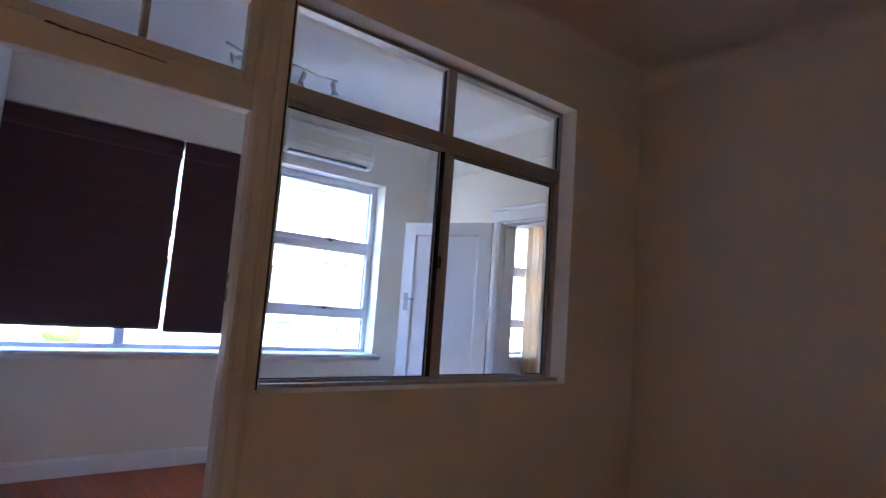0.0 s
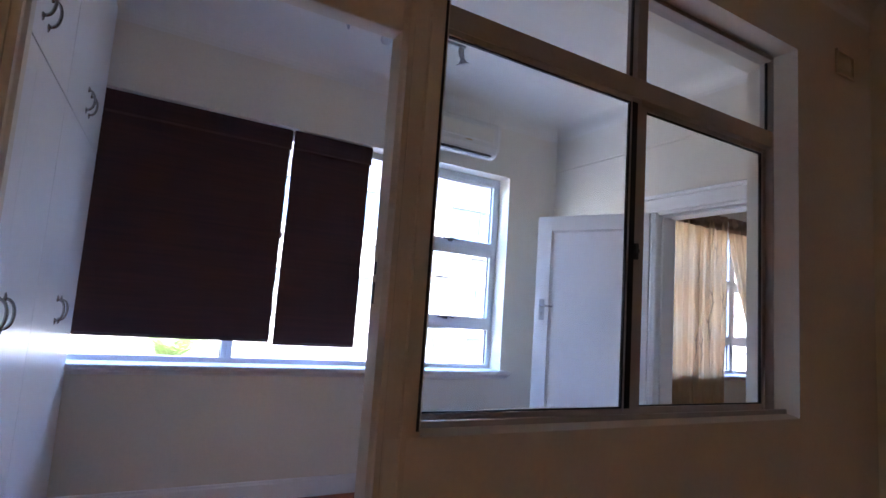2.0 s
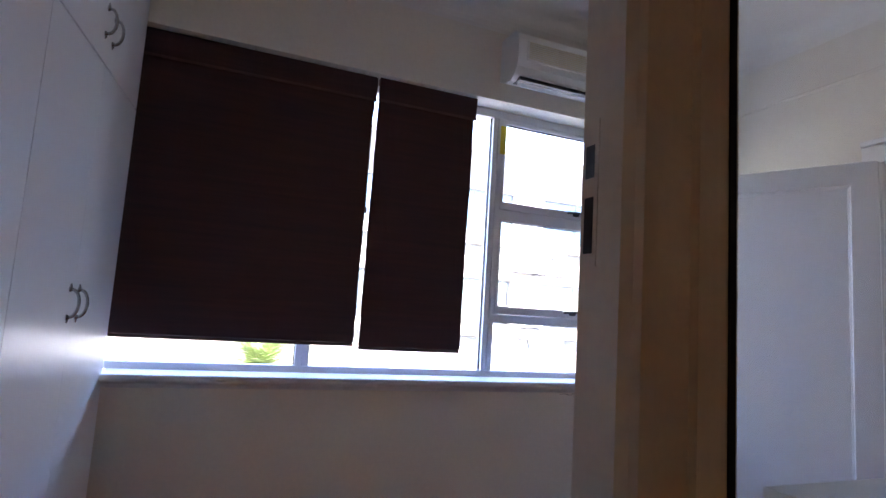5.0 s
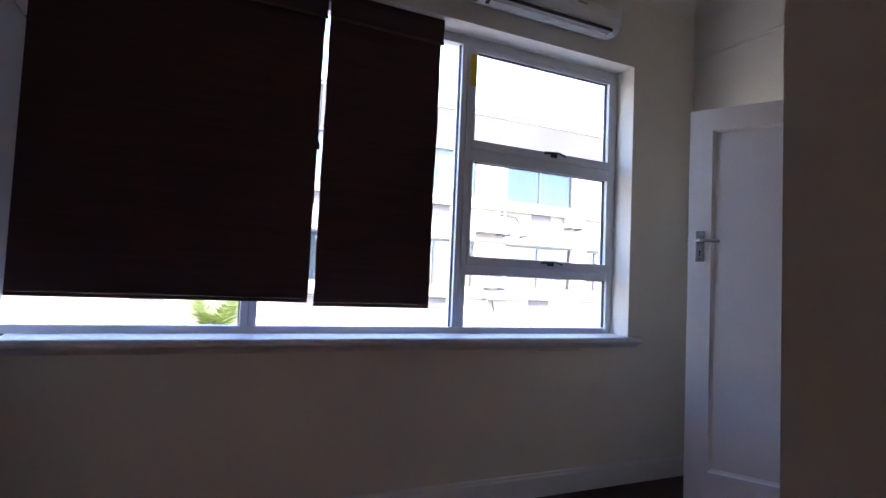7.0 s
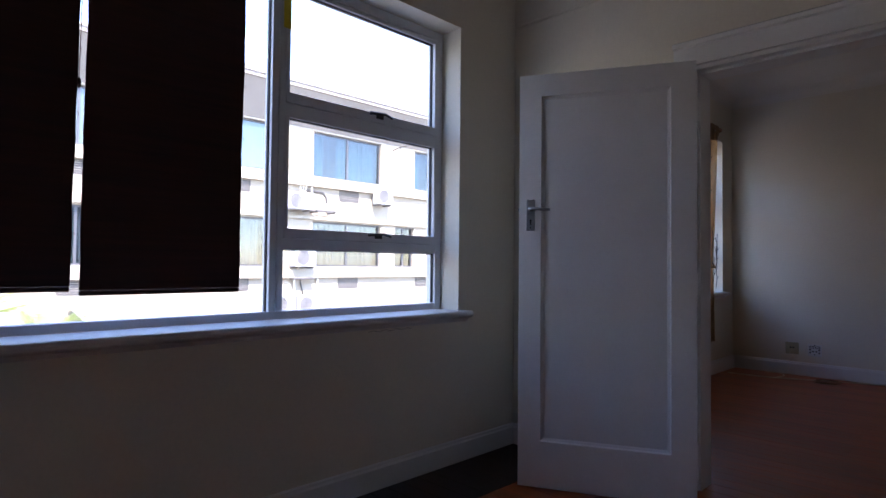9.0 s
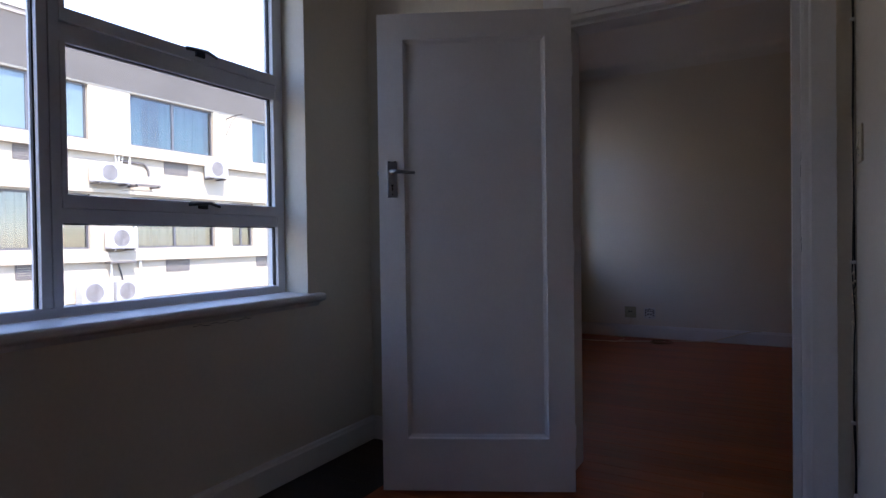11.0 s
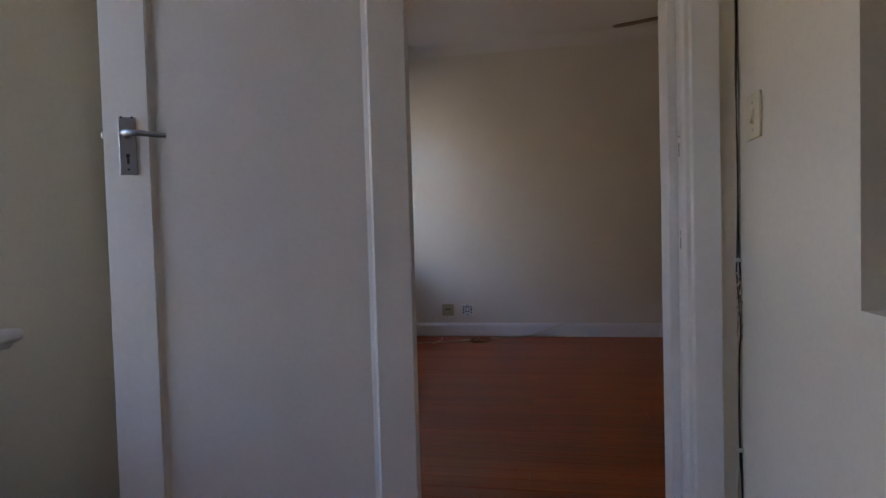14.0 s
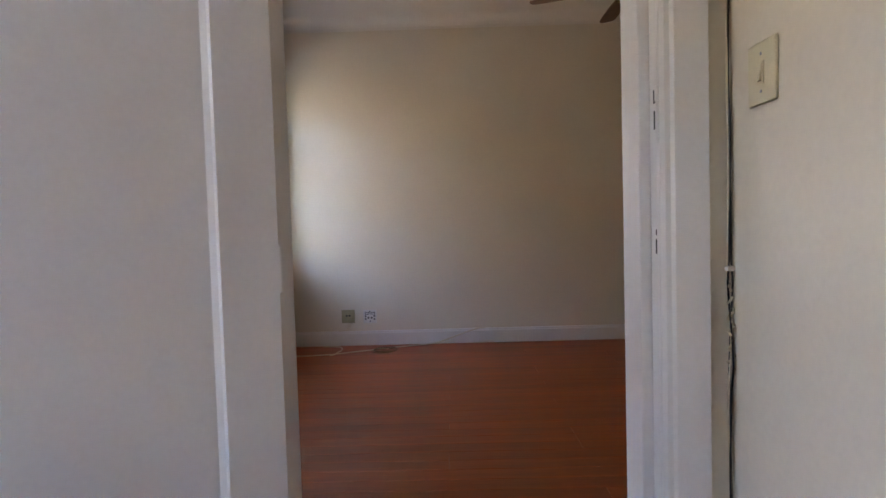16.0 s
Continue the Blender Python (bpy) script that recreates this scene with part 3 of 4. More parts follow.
bm = bmesh.new()
for i in range(9):
    z = 0.108 + i * 0.0115
    box(bm, -0.36, 0.36, -0.2155, -0.2095, z, z + 0.0035)
part("grille_rib", bm, PLATE, ac)
part("outlet", boxes((-0.39, 0.37, -0.1695, -0.09, -0.0035, 0.016)), BLACKP, ac, "dark air outlet slot")
part("louvre", extrude_profile([(-0.118, -0.012), (-0.112, -0.016), (-0.172, 0.028), (-0.177, 0.024)], 'x', -0.38, 0.36), ACW, ac)
part("badge", boxes((0.10, 0.16, -0.2118, -0.2075, 0.078, 0.088)), BRASS, ac)

bm = bmesh.new()
for i in range(14):
    x = 2.30 + i * 0.02
    z = 0.760 + 0.004 * math.sin(i * 1.7)
    w = 0.0011
    bm.faces.new([bm.verts.new(v) for v in ((x, YW - 0.0012, z - w), (x + 0.0205, YW - 0.0012, z - w * 0.6), (x + 0.0205, YW - 0.0012, z + w * 0.7), (x, YW - 0.0012, z + w))])
solid("plaster_crack", bm, RUST, "thin brown hairline crack in the plaster under the sill", "crack")

# ---- door to the far room ----
lin = thing("door_lining", pose(3.5, 3.1175, 0), "white painted door lining with architraves", "door frame")
LY0, LY1 = 2.675 - 3.1175, 3.582 - 3.1175
part("jamb", boxes((-0.072, 0.104, LY0 - 0.0295, LY0, 0, 2.084), (-0.028, 0.104, LY0, LY0 + 0.028, 0, 2.055), bev=0.003), GLOSS, lin)
part("jamb", boxes((-0.072, 0.104, LY1, LY1 + 0.0295, 0, 2.084), (-0.028, 0.104, LY1 - 0.014, LY1, 0, 2.055), bev=0.003), GLOSS, lin)
part("head", boxes((-0.072, 0.104, LY0 + 0.0005, LY1 - 0.0005, 2.055, 2.084), (-0.028, 0.104, LY0 + 0.0145, LY1 - 0.0145, 2.041, 2.0545), bev=0.002), GLOSS, lin)


def architrave(x, sgn, y0, y1, side):
    """Upright trim in plan, thicker at its outer edge and rounded at the opening."""
    t = 0.022
    a, b = (y0, y1) if side < 0 else (y1, y0)
    d = 1 if side < 0 else -1
    return [(x, a), (x + sgn * t, a), (x + sgn * t, b - d * 0.03), (x + sgn * (t - 0.006), b - d * 0.022), (x + sgn * (t - 0.006), b - d * 0.01), (x + sgn * (t - 0.012), b), (x, b)]


for x, sgn in ((XD - 3.5 - 0.0005, -1), (XC - 3.5 + 0.0005, 1)):
    part("architrave", extrude_profile(architrave(x, sgn, 2.566 - 3.1175, LY0 - 0.002, -1), 'z', 0, 2.075), GLOSS, lin)
    part("architrave", extrude_profile(architrave(x, sgn, LY1 + 0.002, 3.665 - 3.1175, 1), 'z', 0, 2.075), GLOSS, lin)
    p = [(x, 2.0755), (x + sgn * 0.022, 2.0755), (x + sgn * 0.022, 2.165), (x + sgn * 0.036, 2.172), (x + sgn * 0.040, 2.19), (x + sgn * 0.03, 2.198), (x, 2.198)]
    part("head_architrave", extrude_profile(p, 'y', 2.555 - 3.1175, 3.675 - 3.1175), GLOSS, lin)
part("keep_plate", boxes((-0.0715, -0.050, LY0 + 0.0002, LY0 + 0.0018, 1.27, 1.40), bev=0.0005), GLOSS, lin, "painted-over strike plate")
part("keep_hole", boxes((-0.068, -0.055, LY0 + 0.0019, LY0 + 0.0024, 1.357, 1.388)), BLACKP, lin)
part("keep_hole", boxes((-0.066, -0.057, LY0 + 0.0019, LY0 + 0.0024, 1.298, 1.340)), BLACKP, lin)
part("keep_lip", boxes((-0.078, -0.0725, LY0 - 0.010, LY0 + 0.006, 1.36, 1.392), bev=0.002), GLOSS, lin)
part("old_slot", boxes((-0.065, -0.057, LY0 + 0.0002, LY0 + 0.001, 1.012, 1.046)), BLACKP, lin)
part("old_slot", boxes((-0.064, -0.059, LY0 + 0.0002, LY0 + 0.001, 1.055, 1.068)), BLACKP, lin)

# local x runs from the hinges along the leaf, y is its visible face (at 0), depth behind
HX, HY, EX, EY = 3.228, 3.493, 2.870, 4.22
ang = math.degrees(math.atan2(EY - HY, EX - HX))
door = thing("panel_door", pose(HX, HY, 0.012, 0, 0, ang), "white gloss painted single-panel door standing wide open", "door")
W, H, TD = 0.812, 2.02, 0.042
ST, RT, RB = 0.108, 0.108, 0.222


def door_leaf():
    """One leaf with a sunk panel on each face, the moulding sloping into the panel."""
    bm = bmesh.new()
    for y, s in ((0.0, 1), (-TD, -1)):
        o = [(0.0, 0.0), (W, 0.0), (W, H), (0.0, H)]
        i1 = [(ST, RB), (W - ST, RB), (W - ST, H - RT), (ST, H - RT)]
        k = 0.005
        i2 = [(ST + k, RB + k), (W - ST - k, RB + k), (W - ST - k, H - RT - k), (ST + k, H - RT - k)]
        k = 0.017
        i3 = [(ST + k, RB + k), (W - ST - k, RB + k), (W - ST - k, H - RT - k), (ST + k, H - RT - k)]
        rings = [[bm.verts.new((p[0], y - s * d, p[1])) for p in ring] for ring, d in ((o, 0), (i1, 0), (i2, 0.009), (i3, 0.015))]
        for a, b in zip(rings, rings[1:]):
            for q in range(4):
                bm.faces.new((a[q], a[(q + 1) % 4], b[(q + 1) % 4], b[q]))
        bm.faces.new(rings[-1])
        if s == 1:
            front = rings[0]
        else:
            for q in range(4):
                bm.faces.new((front[q], front[(q + 1) % 4], rings[0][(q + 1) % 4], rings[0][q]))
    return bm


part("leaf", door_leaf(), GLOSS, door)
PX = W - 0.058
hd = part("lock_plate", boxes((PX - 0.021, PX + 0.021, 0.0005, 0.0055, 1.247, 1.399), bev=0.002), STEEL, door, "satin steel lever plate with a keyhole")
bm = tube(bmesh.new(), [(PX, 0.005, 1.352), (PX, 0.036, 1.352), (PX - 0.010, 0.046, 1.352), (PX - 0.040, 0.048, 1.351), (PX - 0.075, 0.046, 1.347), (PX - 0.100, 0.042, 1.347)], 0.010, 10, 0.006)
part("lever", bm, STEEL, hd, "curved satin steel lever", smooth=True)
part("keyhole", boxes((PX - 0.003, PX + 0.003, 0.0056, 0.0062, 1.276, 1.292), (PX - 0.0045, PX + 0.0045, 0.0057, 0.0063, 1.2925, 1.302)), BLACKP, hd)
for z in (1.398, 1.261):
    part("screw", turned(bmesh.new(), [(0.003, 0), (0.003, 0.001), (0.001, 0.0014)], pose(PX - 0.013 if z > 1.3 else PX, 0.0056, z, -90), 8), BLACKP, hd)
part("screw", turned(bmesh.new(), [(0.003, 0), (0.003, 0.001), (0.001, 0.0014)], pose(PX + 0.013, 0.0056, 1.398, -90), 8), BLACKP, hd)
part("latch_bolt", boxes((W + 0.0002, W + 0.009, -0.028, -0.014, 1.345, 1.362), bev=0.002), STEEL, door)
for z in (0.22, 1.0, 1.80):
    part("hinge", turned(bmesh.new(), [(0.005, 0), (0.007, 0.002), (0.007, 0.098), (0.005, 0.1)], pose(-0.008, -TD - 0.006, z - 0.05), 10), GLOSS, door, "painted butt hinge")

# ---- built-in wardrobe ----
ward = thing("built_in_wardrobe", pose(-0.030, 4.682, 0, 0, 0, -6.27), "white melamine built-in wardrobe with upper cupboards and bow handles", "wardrobe")
part("carcass", extrude_profile([(-0.022, -0.008), (-0.022, -2.07), (-0.52, -2.07), (-0.52, -0.064)], 'z', 0.08, 2.93), LAMIN, ward)
part("plinth", extrude_profile([(-0.055, -0.008), (-0.055, -2.07), (-0.52, -2.07), (-0.52, -0.064)], 'z', 0.001, 0.0795), LAMIN, ward)


def bow_handle(parent, y, z):
    bm = bmesh.new()
    pts = []
    for i in range(13):
        a = math.pi * i / 12
        pts.append((0.004 + 0.030 * math.sin(a) ** 0.8, y, z - 0.048 * math.cos(a)))
    tube(bm, pts, 0.0055, 8)
    for s in (-1, 1):
        turned(bm, [(0.010, 0), (0.010, 0.003), (0.006, 0.007), (0.005, 0.012)], pose(0.0005, y, z + s * 0.048, 0, 90), 10)
        tube(bm, [(0.003, y, z + s * 0.048), (0.004, y, z + s * 0.060), (0.003, y, z + s * 0.068)], 0.006, 8, 0.002)
    part("handle", bm, CHROME, parent, "chrome bow handle", smooth=True)


for u in range(2):
    for k in range(2):
        y1 = -0.0015 - u * 1.03 - k * 0.515
        y0 = y1 - 0.515
        for z0, z1, hz in ((0.085, 1.999, 1.128), (2.007, 2.90, 2.150)):
            d = part("cupboard_door" if z0 > 1 else "wardrobe_door", boxes((-0.0205, 0.0, y0 + (0.0003 if k == 0 else 0.0022), y1 - (0.0022 if k == 0 else 0.0003), z0, z1), bev=0.0012), LAMIN, ward)
            bow_handle(d, (y0 + 0.047) if k == 0 else (y1 - 0.047), hz)

# ---- spotlight bar on the ceiling ----
sp = thing("ceiling_spotlight_bar", pose(1.41, 3.755, CH), "satin nickel wavy spotlight bar with four heads", "ceiling lamp")
part("ceiling_rose", turned(bmesh.new(), [(0.012, -0.05), (0.045, -0.03), (0.052, -0.022), (0.052, -0.001)], pose(0, -0.02, 0), 24), NICKEL, sp)
wave = [(-0.40 + 0.8 * i / 24, 0.035 * math.sin((i / 24) * math.tau) - 0.02, -0.092 + 0.012 * math.cos(i * 0.5)) for i in range(25)]
part("wavy_bar", tube(bmesh.new(), wave, 0.010, 8), NICKEL, sp, smooth=True)
part("stem", tube(bmesh.new(), [(0, -0.02, -0.045), (0, -0.02, -0.092)], 0.007, 8), NICKEL, sp)
for x, d in ((-0.27, (-0.92, 0.18, -0.3)), (-0.12, (0.15, -0.45, -0.85)), (0.14, (-0.1, 0.45, -0.85)), (0.38, (0.35, 0.15, -0.9))):
    i = min(24, max(0, round((x + 0.40) / 0.8 * 24)))
    bx, by, bz = wave[i]
    m = Matrix.Translation((bx, by, bz - 0.028)) @ Vector(d).to_track_quat('-Z', 'Y').to_matrix().to_4x4()
    hdp = part("spot_head", turned(bmesh.new(), [(0.004, 0.012), (0.015, 0.011), (0.017, 0.006), (0.017, -0.040), (0.013, -0.044), (0.013, -0.050), (0.025, -0.074), (0.037, -0.077), (0.039, -0.079), (0.037, -0.082), (0.025, -0.080)], m, 18), NICKEL, sp)
    part("bulb", turned(bmesh.new(), [(0.0249, -0.0795), (0.018, -0.066), (0.008, -0.060), (0.006, -0.070), (0.001, -0.072)], m, 14), CHROME, hdp)
    part("swivel", tube(bmesh.new(), [(bx, by, bz - 0.006), (bx, by, bz - 0.026)], 0.006, 8), NICKEL, hdp)

# ---- corner cables and switch on the partition ----
cb = thing("corner_cables", pose(XD - 0.008, YB + 0.009, 0), "bundle of dark cables run up the room corner with white clips", "cable")
rng = random.Random(4)
for k in range(3):
    ph = rng.random() * 6
    pts = []
    for i in range(60):
        z = 0.01 + i * (2.9 / 59)
        tight = 0.35 + 0.65 * (1 if 0.70 < z < 0.98 or 0.1 < z < 0.4 else 0)
        pts.append((0.0045 * tight * math.sin(z * (9 + 5 * k) + ph) - 0.003 * (k == 1), 0.0045 * tight * math.cos(z * (8 + 4 * k) + ph) + 0.002 * k, z))
    part("cable", tube(bmesh.new(), pts, 0.0025, 6), CABLE if k != 2 else WCABLE, cb, smooth=True)
pts = [(0.006 * math.sin(i * 1.7), -0.001 + 0.006 * math.cos(i * 1.3), 0.72 + 0.22 * i / 30) for i in range(31)]
part("twisted_cable", tube(bmesh.new(), pts, 0.0036, 6), WCABLE, cb, "pale twisted wire", smooth=True)
for z in (0.39, 0.975, 1.85, 2.5):
    part("clip", boxes((-0.012, 0.006, -0.006, 0.011, z - 0.006, z + 0.006), bev=0.002), WPLATE, cb, "white plastic clip")

sw = thing("light_switch", pose(3.29, YB, 1.384), "ivory rectangular rocker light switch on the partition", "switch")
part("plate", boxes((-0.052, 0.052, 0.0005, 0.008, -0.063, 0.063), bev=0.003), PLATE, sw)
rk = part("rocker_frame", boxes((-0.011, 0.011, 0.0081, 0.010, -0.022, 0.022), bev=0.0008), PLATE, sw)
part("rocker", extrude_profile([(0.0101, -0.018), (0.016, -0.017), (0.0125, 0.0), (0.011, 0.018), (0.0101, 0.018)], 'x', -0.007, 0.007), PLATE, rk)
for z in (-0.038, 0.038):
    part("screw", turned(bmesh.new(), [(0.0035, 0), (0.0035, 0.0008), (0.001, 0.0012)], pose(0, 0.0081, z, -90), 10), STEEL, sw)

vent = thing("wall_vent", pose(3.06, YA, 2.582), "small painted air vent high on the dim wall", "vent")
part("vent_frame", boxes((-0.085, 0.085, -0.012, -0.0005, -0.062, -0.048), (-0.085, 0.085, -0.012, -0.0005, 0.048, 0.062), (-0.085, -0.07, -0.012, -0.0005, -0.0478, 0.0478), (0.07, 0.085, -0.012, -0.0005, -0.0478, 0.0478), bev=0.002), PLASTER, vent)
for i in range(5):
    z = -0.040 + i * 0.018
    part("slat", extrude_profile([(-0.009, z - 0.004), (-0.002, z + 0.006), (-0.001, z + 0.004), (-0.008, z - 0.006)], 'x', -0.0698, 0.0698), PLASTER, vent)
part("backing", boxes((-0.0698, 0.0698, -0.0009, -0.0003, -0.0478, 0.0478)), PLASTER, vent)

# ---- far room ----
def socket(y, z, m, label, pins):
    s = thing("wall_socket", pose(XE, y, z), label, "socket", "sockets on the far wall")
    part("plate", boxes((-0.010, -0.0005, -0.060, 0.060, -0.060, 0.060), bev=0.003), m, s)
    for py, pz, r in pins:
        part("pin_hole", turned(bmesh.new(), [(r, 0), (r, 0.0006), (r * 0.8, 0.0008)], pose(-0.0101, py, pz, 0, -90), 10), BLACKP, s)
    return s


s1 = socket(4.11, 0.272, OLDIVORY, "ivory telephone socket with a short cable", ((-0.013, 0.006, 0.009), (0.013, 0.006, 0.009)))
for d in (-0.008, 0.0, 0.008):
    part("lead", tube(bmesh.new(), [(-0.008, d - 0.005, -0.060), (-0.012, d - 0.01, -0.09), (-0.022, d + 0.006, -0.125), (-0.024, d + 0.05 + d * 3, -0.131)], 0.0035, 6), WCABLE, s1, smooth=True)
s2 = socket(3.91, 0.266, WPLATE, "white double power socket", ((-0.014, -0.010, 0.009), (0.014, -0.010, 0.009), (-0.04, 0.006, 0.009), (0.04, 0.006, 0.009), (-0.04, -0.022, 0.008), (0.04, -0.022, 0.008), (0, -0.042, 0.006), (0, 0.048, 0.006)))
for y in (-0.026, 0.026):
    rs = part("rocker_surround", boxes((-0.0108, -0.0101, y - 0.020, y + 0.020, 0.020, 0.042)), BLACKP, s2)
    part("switch_rocker", boxes((-0.0150, -0.0109, y - 0.014, y + 0.014, 0.025, 0.037), bev=0.002), WPLATE, rs)

bm = tube(bmesh.new(), [(7.335, 2.86, 0.140), (7.330, 2.92, 0.139), (7.326, 3.02, 0.11), (7.326, 3.13, 0.072), (7.322, 3.28, 0.018), (7.30, 3.42, 0.005), (7.24, 3.62, 0.005), (7.19, 3.74, 0.005), (7.08, 3.98, 0.005), (6.99, 4.18, 0.005), (6.95, 4.36, 0.005), (6.94, 4.6, 0.005)], 0.0048, 8)
solid("loose_cable", bm, WCABLE, "thin cream cable lying along the skirting", "cable", smooth=True)
bm = tube(bmesh.new(), [(7.30, 4.33, 0.006), (7.305, 4.25, 0.006), (7.27, 4.18, 0.006), (7.20, 4.145, 0.006), (7.10, 4.14, 0.007), (7.03, 4.155, 0.012), (6.98, 4.17, 0.006), (6.93, 4.20, 0.006)], 0.0048, 8)
solid("loose_cable", bm, WCABLE, "short loop of cream cable on the floorboards", "cable", smooth=True)
bm = tube(bmesh.new(), [(7.07 + 0.095 * math.cos(a * 0.5) + 0.004 * a / 3, 3.755 + 0.10 * math.sin(a * 0.5) + 0.012 * math.sin(a * 0.21), 0.005 + 0.0003 * a) for a in range(34)], 0.004, 6)
solid("loose_cable", bm, BRCABLE, "coil of dull brown cable on the floorboards", "cable", smooth=True)

fan = thing("ceiling_fan", pose(5.98, 1.93, CH), "five-bladed brown wooden ceiling fan with brass fittings", "ceiling fan")
part("canopy", turned(bmesh.new(), [(0.02, -0.06), (0.06, -0.03), (0.065, -0.001)], pose(0, 0, 0), 20), BRASS, fan)
part("down_rod", tube(bmesh.new(), [(0, 0, -0.05), (0, 0, -0.24)], 0.012, 10), BRASS, fan)
part("motor", turned(bmesh.new(), [(0.05, -0.40), (0.11, -0.385), (0.13, -0.34), (0.12, -0.27), (0.05, -0.235)], pose(0, 0, 0), 28), BRASS, fan, smooth=True)
for k in range(5):
    m = pose(0, 0, -0.335, 0, 0, -2 + 72 * k) @ pose(0, 0, 0, -9)
    bm = bmesh.new()
    out = [(0.19, -0.045), (0.30, -0.056), (0.50, -0.064), (0.585, -0.060), (0.61, -0.040), (0.615, 0.0), (0.61, 0.040), (0.585, 0.060), (0.50, 0.064), (0.30, 0.056), (0.19, 0.045)]
    t = [bm.verts.new(m @ Vector((x * 1.08, y, 0.003))) for x, y in out]
    b = [bm.verts.new(m @ Vector((x * 1.08, y, -0.003))) for x, y in out]
    bm.faces.new(t)
    bm.faces.new(b[::-1])
    for i in range(len(out)):
        bm.faces.new((t[i], b[i], b[(i + 1) % len(out)], t[(i + 1) % len(out)]))
    bl = part("blade", bm, FANWOOD, fan)
    bm = bmesh.new()
    vs = [(0.10, -0.012), (0.20, -0.03), (0.25, -0.02), (0.27, 0.0), (0.25, 0.02), (0.20, 0.03), (0.10, 0.012)]
    t = [bm.verts.new(m @ Vector((x, y, -0.0035))) for x, y in vs]
    b = [bm.verts.new(m @ Vector((x, y, -0.007))) for x, y in vs]
    bm.faces.new(t)
    bm.faces.new(b[::-1])
    for i in range(len(vs)):
        bm.faces.new((t[i], b[i], b[(i + 1) % len(vs)], t[(i + 1) % len(vs)]))
    part("blade_iron", bm, BRASS, bl)

rod = thing("curtain_rod", pose(5.9, 4.615, 2.50), "dark wooden curtain rod on brackets", "curtain rod")
part("pole", tube(bmesh.new(), [(-1.55, 0, 0), (0.84, 0, 0)], 0.016, 10), FANWOOD, rod)
part("finial", turned(bmesh.new(), [(0.013, 0), (0.022, 0.012), (0.024, 0.03), (0.012, 0.05)], pose(0.84, 0, 0, 0, 90), 12), FANWOOD, rod)
part("finial", turned(bmesh.new(), [(0.013, 0), (0.022, 0.012), (0.024, 0.03), (0.012, 0.05)], pose(-1.55, 0, 0, 0, -90), 12), FANWOOD, rod)
for x in (-1.4, 0.815):
    part("bracket", boxes((x - 0.008, x + 0.008, -0.004, 0.0715, -0.02, -0.0135), (x - 0.014, x + 0.014, 0.066, 0.0715, -0.05, 0.03)), FANWOOD, rod)


